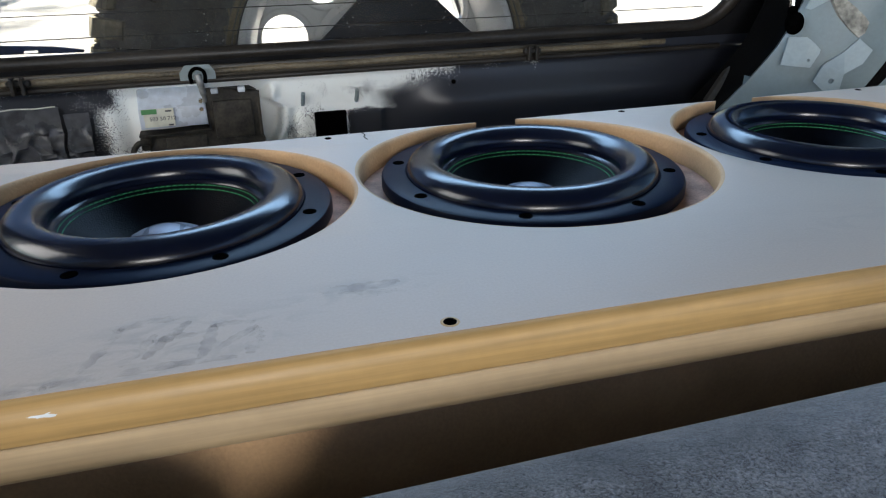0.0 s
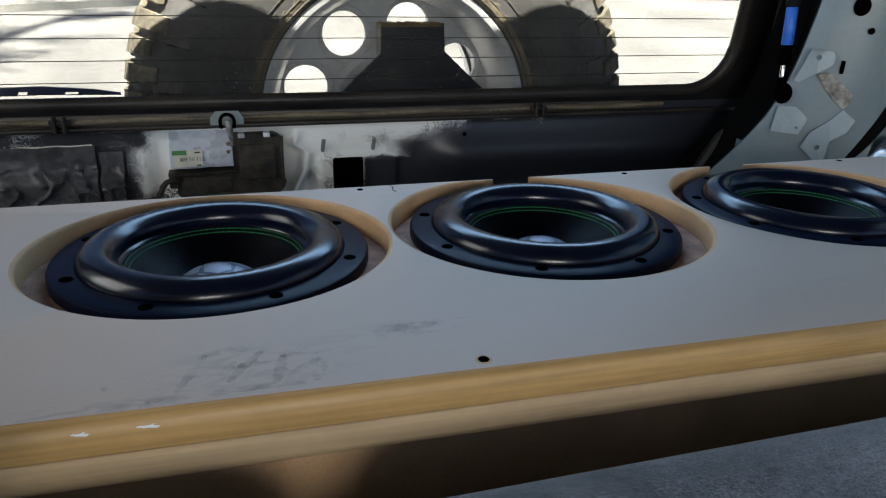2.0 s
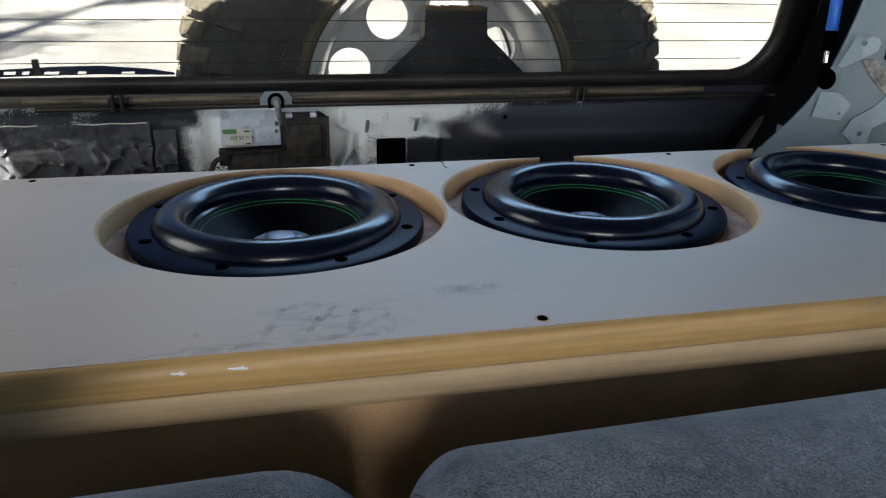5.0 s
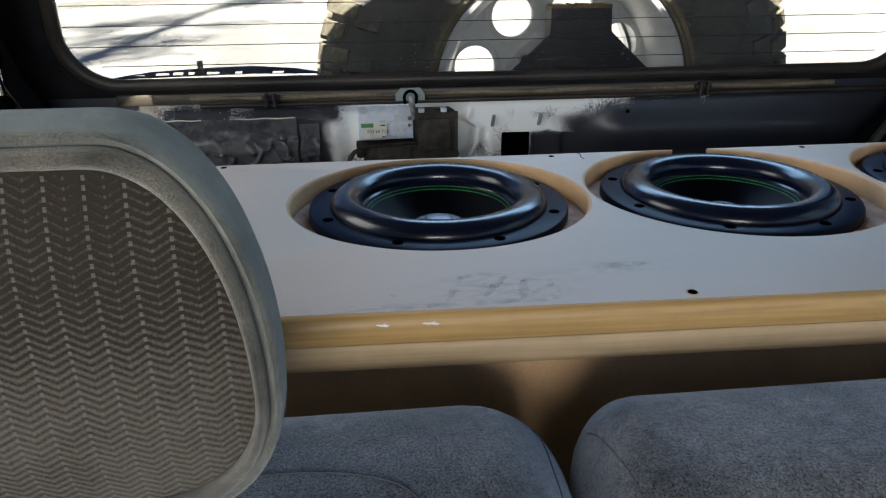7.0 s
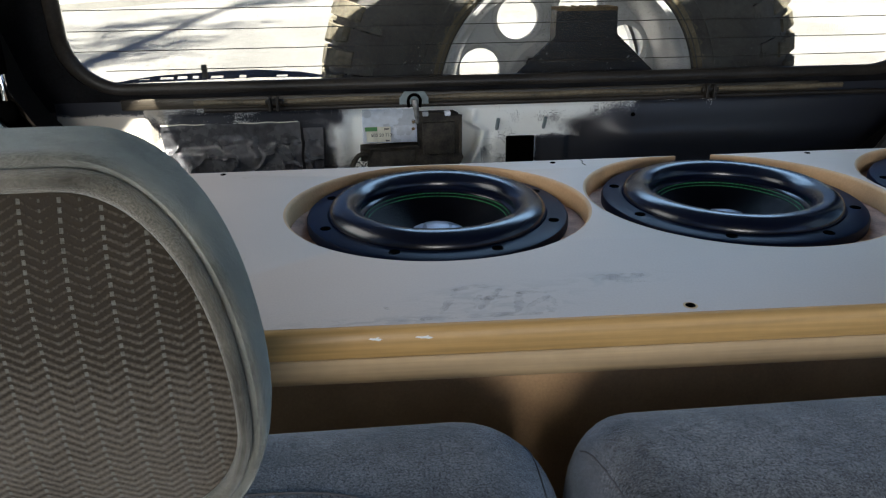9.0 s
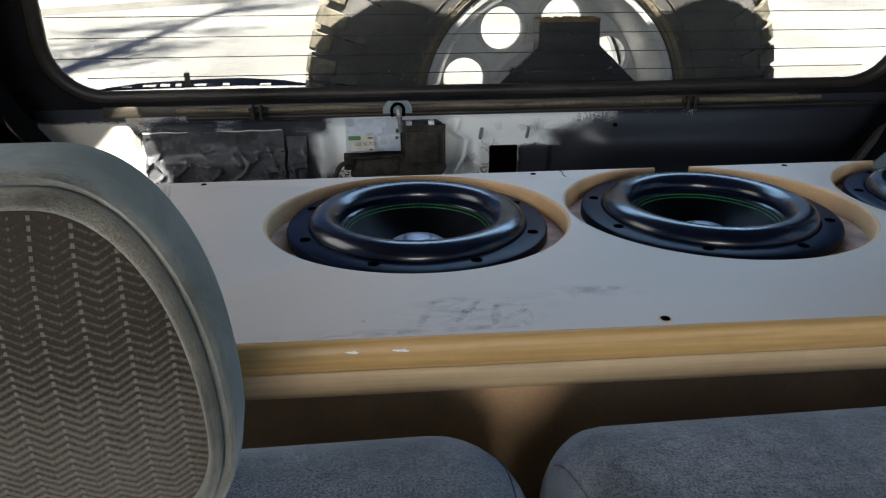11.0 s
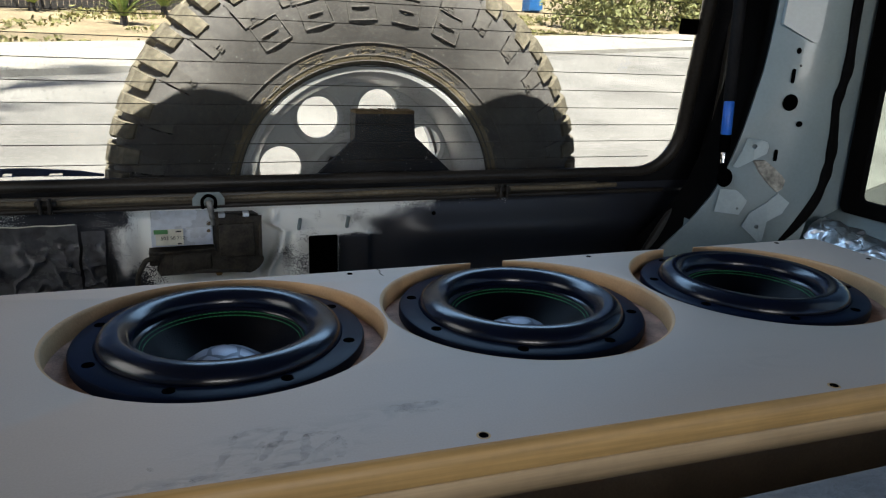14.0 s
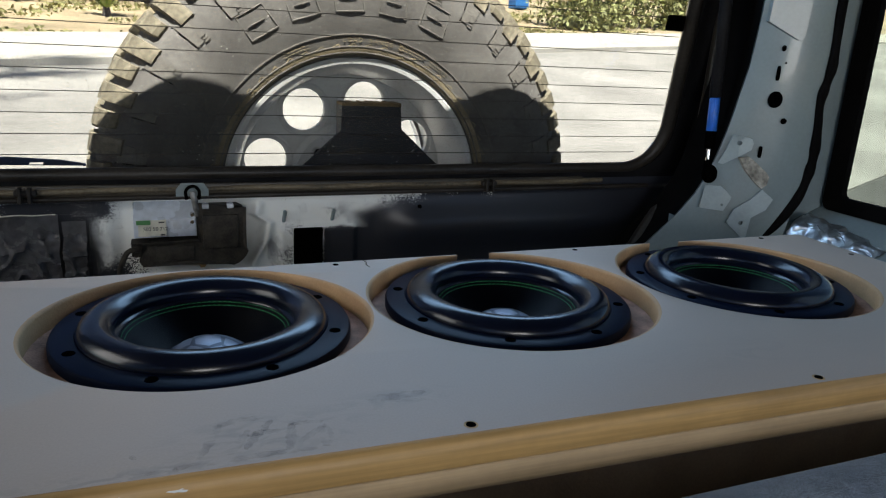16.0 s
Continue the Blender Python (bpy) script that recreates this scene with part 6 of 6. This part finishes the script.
# ---- across the street ----
def fence():
    t = thing("paling_fence", "dark weathered timber paling fence behind the verge", "fence", at=on_street(-8, 4.9))
    t.rotation_euler = (0, 0, STREET)
    bm = bmesh.new()
    block(bm, -0.048, 0.048, -0.01, 0.01, 0, 1.8, 0.004, 1)
    ob = part("paling", bm, FENCE)
    me = ob.data
    bpy.data.objects.remove(ob)
    for k in range(130):
        ob = new("paling", me)
        x = 0.105 * k
        p = on_street(-8 + x, 4.9)
        ob.parent, ob.location = t, (x, 0, p.z - t.location.z + random.Random(k).uniform(-0.03, 0.03))
    red = mat("red_post", (0.22, 0.07, 0.05), 0.7, vary=0.2)
    for k in range(6):
        x = 2.4 * k + 1.25
        p = on_street(-8 + x, 4.9)
        bm = bmesh.new()
        block(bm, x - 0.06, x + 0.06, -0.09, -0.012, p.z - t.location.z - 0.1, p.z - t.location.z + 1.9, 0.006)
        part("post", bm, red, t, "reddish fence post")
    return t


fence()


def leaves(name, n, place, size, material, label, category, seed):
    r = np.random.RandomState(seed)
    c = place(r, n)
    d = r.normal(size=(n, 3))
    d /= np.linalg.norm(d, axis=1)[:, None]
    e = np.cross(d, r.normal(size=(n, 3)))
    e /= np.linalg.norm(e, axis=1)[:, None]
    s = size * r.uniform(0.6, 1.4, (n, 1))
    v = np.stack([c - d * s, c + e * s * 0.4, c + d * s, c - e * s * 0.4], 1).reshape(-1, 3)
    me = bpy.data.meshes.new(name)
    me.from_pydata(v.tolist(), [], np.arange(n * 4).reshape(-1, 4).tolist())
    me.materials.append(material)
    return tagged(new(name, me), label, category, kind="stuff")


def street_points(a, n, h):
    x = FAR_EDGE.x + U.x * a + N.x * n
    y = FAR_EDGE.y + U.y * a + N.y * n
    return np.stack([x, y, np.maximum(0, y - 1.2) * SLOPE + h], 1)


def hedge_place(r, n):
    a = r.uniform(12.2, 32, n)
    d = 1.0 + r.uniform(0, 1.6, n) + 0.3 * np.sin(a * 1.3)
    top = 2.4 + 0.5 * np.sin(a * 0.9) + 0.25 * np.sin(a * 2.7)
    return street_points(a, d, r.beta(1.0, 1.0, n) * top)


leaves("hedge", 30000, hedge_place, 0.08, LEAF, "overgrown yellow-green roadside hedge", "hedge", 1)


def grass_place(r, n):
    a = r.uniform(-8, 16, n)
    d = r.uniform(0.1, 4.8, n)
    keep = np.sin(a * 1.7 + 3 * np.sin(d * 1.1)) + 0.6 * np.sin(d * 3.1 + a) > 0.1
    a, d = a[keep], d[keep]
    q = street_points(a, d, np.abs(r.normal(0, 0.03, len(a))))
    return np.concatenate([q, np.repeat(q[:1], n - len(q), 0)])


leaves("verge_grass", 16000, grass_place, 0.05, mat("dry_grass", (0.19, 0.185, 0.07), 0.8, vary=0.4, scale=2), "patchy dry yellow-green grass on the verge", "grass", 3)


def spiky_plant():
    t = thing("spiky_plant", "yellow-green spiky leaved plant on the verge", "plant", "spiky plants", at=on_street(2.05, 2.5))
    r = random.Random(8)
    green = mat("blade_leaf", (0.16, 0.22, 0.045), 0.5, vary=0.35, scale=5)
    bm = bmesh.new()
    for k in range(46):
        a, lean, ln = r.uniform(0, 6.283), r.uniform(0.15, 1.2), r.uniform(0.5, 0.95)
        d = Vector((math.cos(a), math.sin(a), 0))
        side = Vector((-d.y, d.x, 0)) * 0.03
        pts = [d * (ln * q * math.sin(lean * (0.6 + 0.5 * q))) + Vector((0, 0, 0.1 + ln * q * math.cos(lean * (0.6 + 0.5 * q)))) for q in (0, 0.35, 0.7, 1.0)]
        rows = [(bm.verts.new(p - side * w), bm.verts.new(p + Vector((0, 0, -0.012 * w))), bm.verts.new(p + side * w)) for p, w in zip(pts, (0.8, 1.0, 0.7, 0.05))]
        for p, q in zip(rows, rows[1:]):
            bm.faces.new((p[0], p[1], q[1], q[0]))
            bm.faces.new((p[1], p[2], q[2], q[1]))
    part("foliage", bm, green, t)
    bm = bmesh.new()
    tube(bm, [(0, 0, -0.05), (0.01, 0, 0.1), (0, 0.01, 0.2)], [0.07, 0.06, 0.04], 10)
    part("trunk", bm, FENCE, t)
    return t


plant = spiky_plant()
for a, n in ((2.75, 4.6), (1.2, 4.5), (3.4, 4.2)):
    copy_thing(plant, Matrix.Translation(on_street(a, n)) @ Matrix.Rotation(a * 3, 4, "Z"))


def wheelie_bin():
    t = thing("wheelie_bin", "blue plastic bin standing on the verge", "bin", at=on_street(16.0, 6.0))
    bm = bmesh.new()
    block(bm, -0.24, 0.24, -0.28, 0.28, 0.02, 0.95, 0.04)
    part("body", bm, BIN, t)
    bm = bmesh.new()
    block(bm, -0.27, 0.27, -0.31, 0.31, 0.952, 1.02, 0.02)
    part("lid", bm, BIN, t)


wheelie_bin()


def street_tree():
    """Unseen slender tree, added beside the car; only its shadow falls into view on the street."""
    h = 21.4
    r = random.Random(21)
    t = thing("street_tree", "unseen tall slender tree with sparse drooping twigs, added for its shadow", "tree", at=(-4.48, -0.90, 0.0))
    wood = mat("grey_bark", (0.20, 0.15, 0.11), 0.85, vary=0.25, scale=4)
    bm = bmesh.new()
    tube(bm, [(0, 0, -0.3), (0.03, 0, h * 0.3), (-0.03, 0.02, h * 0.5), (0.02, -0.02, h * 0.75), (0, 0, h)], [0.20, 0.17, 0.13, 0.075, 0.015], 14)
    part("trunk", bm, wood, t, "tapered grey trunk")
    sprays = []
    for k in range(30):
        z = 13.7 + 7.4 * (k + r.uniform(-0.4, 0.4)) / 30
        d = (U * r.choice((-1, 1)) + N * r.uniform(-0.5, 0.5)).normalized()
        ln = r.uniform(0.35, 1.25) * (1.15 - 0.05 * (z - 13.7))
        path = [Vector((0, 0, z)), Vector((0, 0, z + 0.12)) + d * ln * 0.5, Vector((0, 0, z + 0.10)) + d * ln]
        bm = bmesh.new()
        tube(bm, path, [0.028, 0.018, 0.006], 6)
        part("limb", bm, wood, t)
        sprays += [(path[1] + (path[2] - path[1]) * r.uniform(-0.2, 1.1), d) for _ in range(6)]
    bm = bmesh.new()
    for c, d in sprays:
        for _ in range(5):
            p = c + Vector((r.gauss(0, 0.10), r.gauss(0, 0.10), r.gauss(0, 0.05))) + d * r.gauss(0, 0.10)
            a = (d + Vector((r.uniform(-0.6, 0.6), r.uniform(-0.6, 0.6), r.uniform(-0.7, 0.3)))).normalized() * r.uniform(0.05, 0.10)
            b = a.cross(Vector((r.gauss(0, 1), r.gauss(0, 1), 1.5))).normalized() * r.uniform(0.012, 0.022)
            bm.faces.new([bm.verts.new(q) for q in (p - a, p + b, p + a, p - b)])
    part("crown", bm, LEAF, t, "sparse narrow green leaves")
    return t


street_tree()
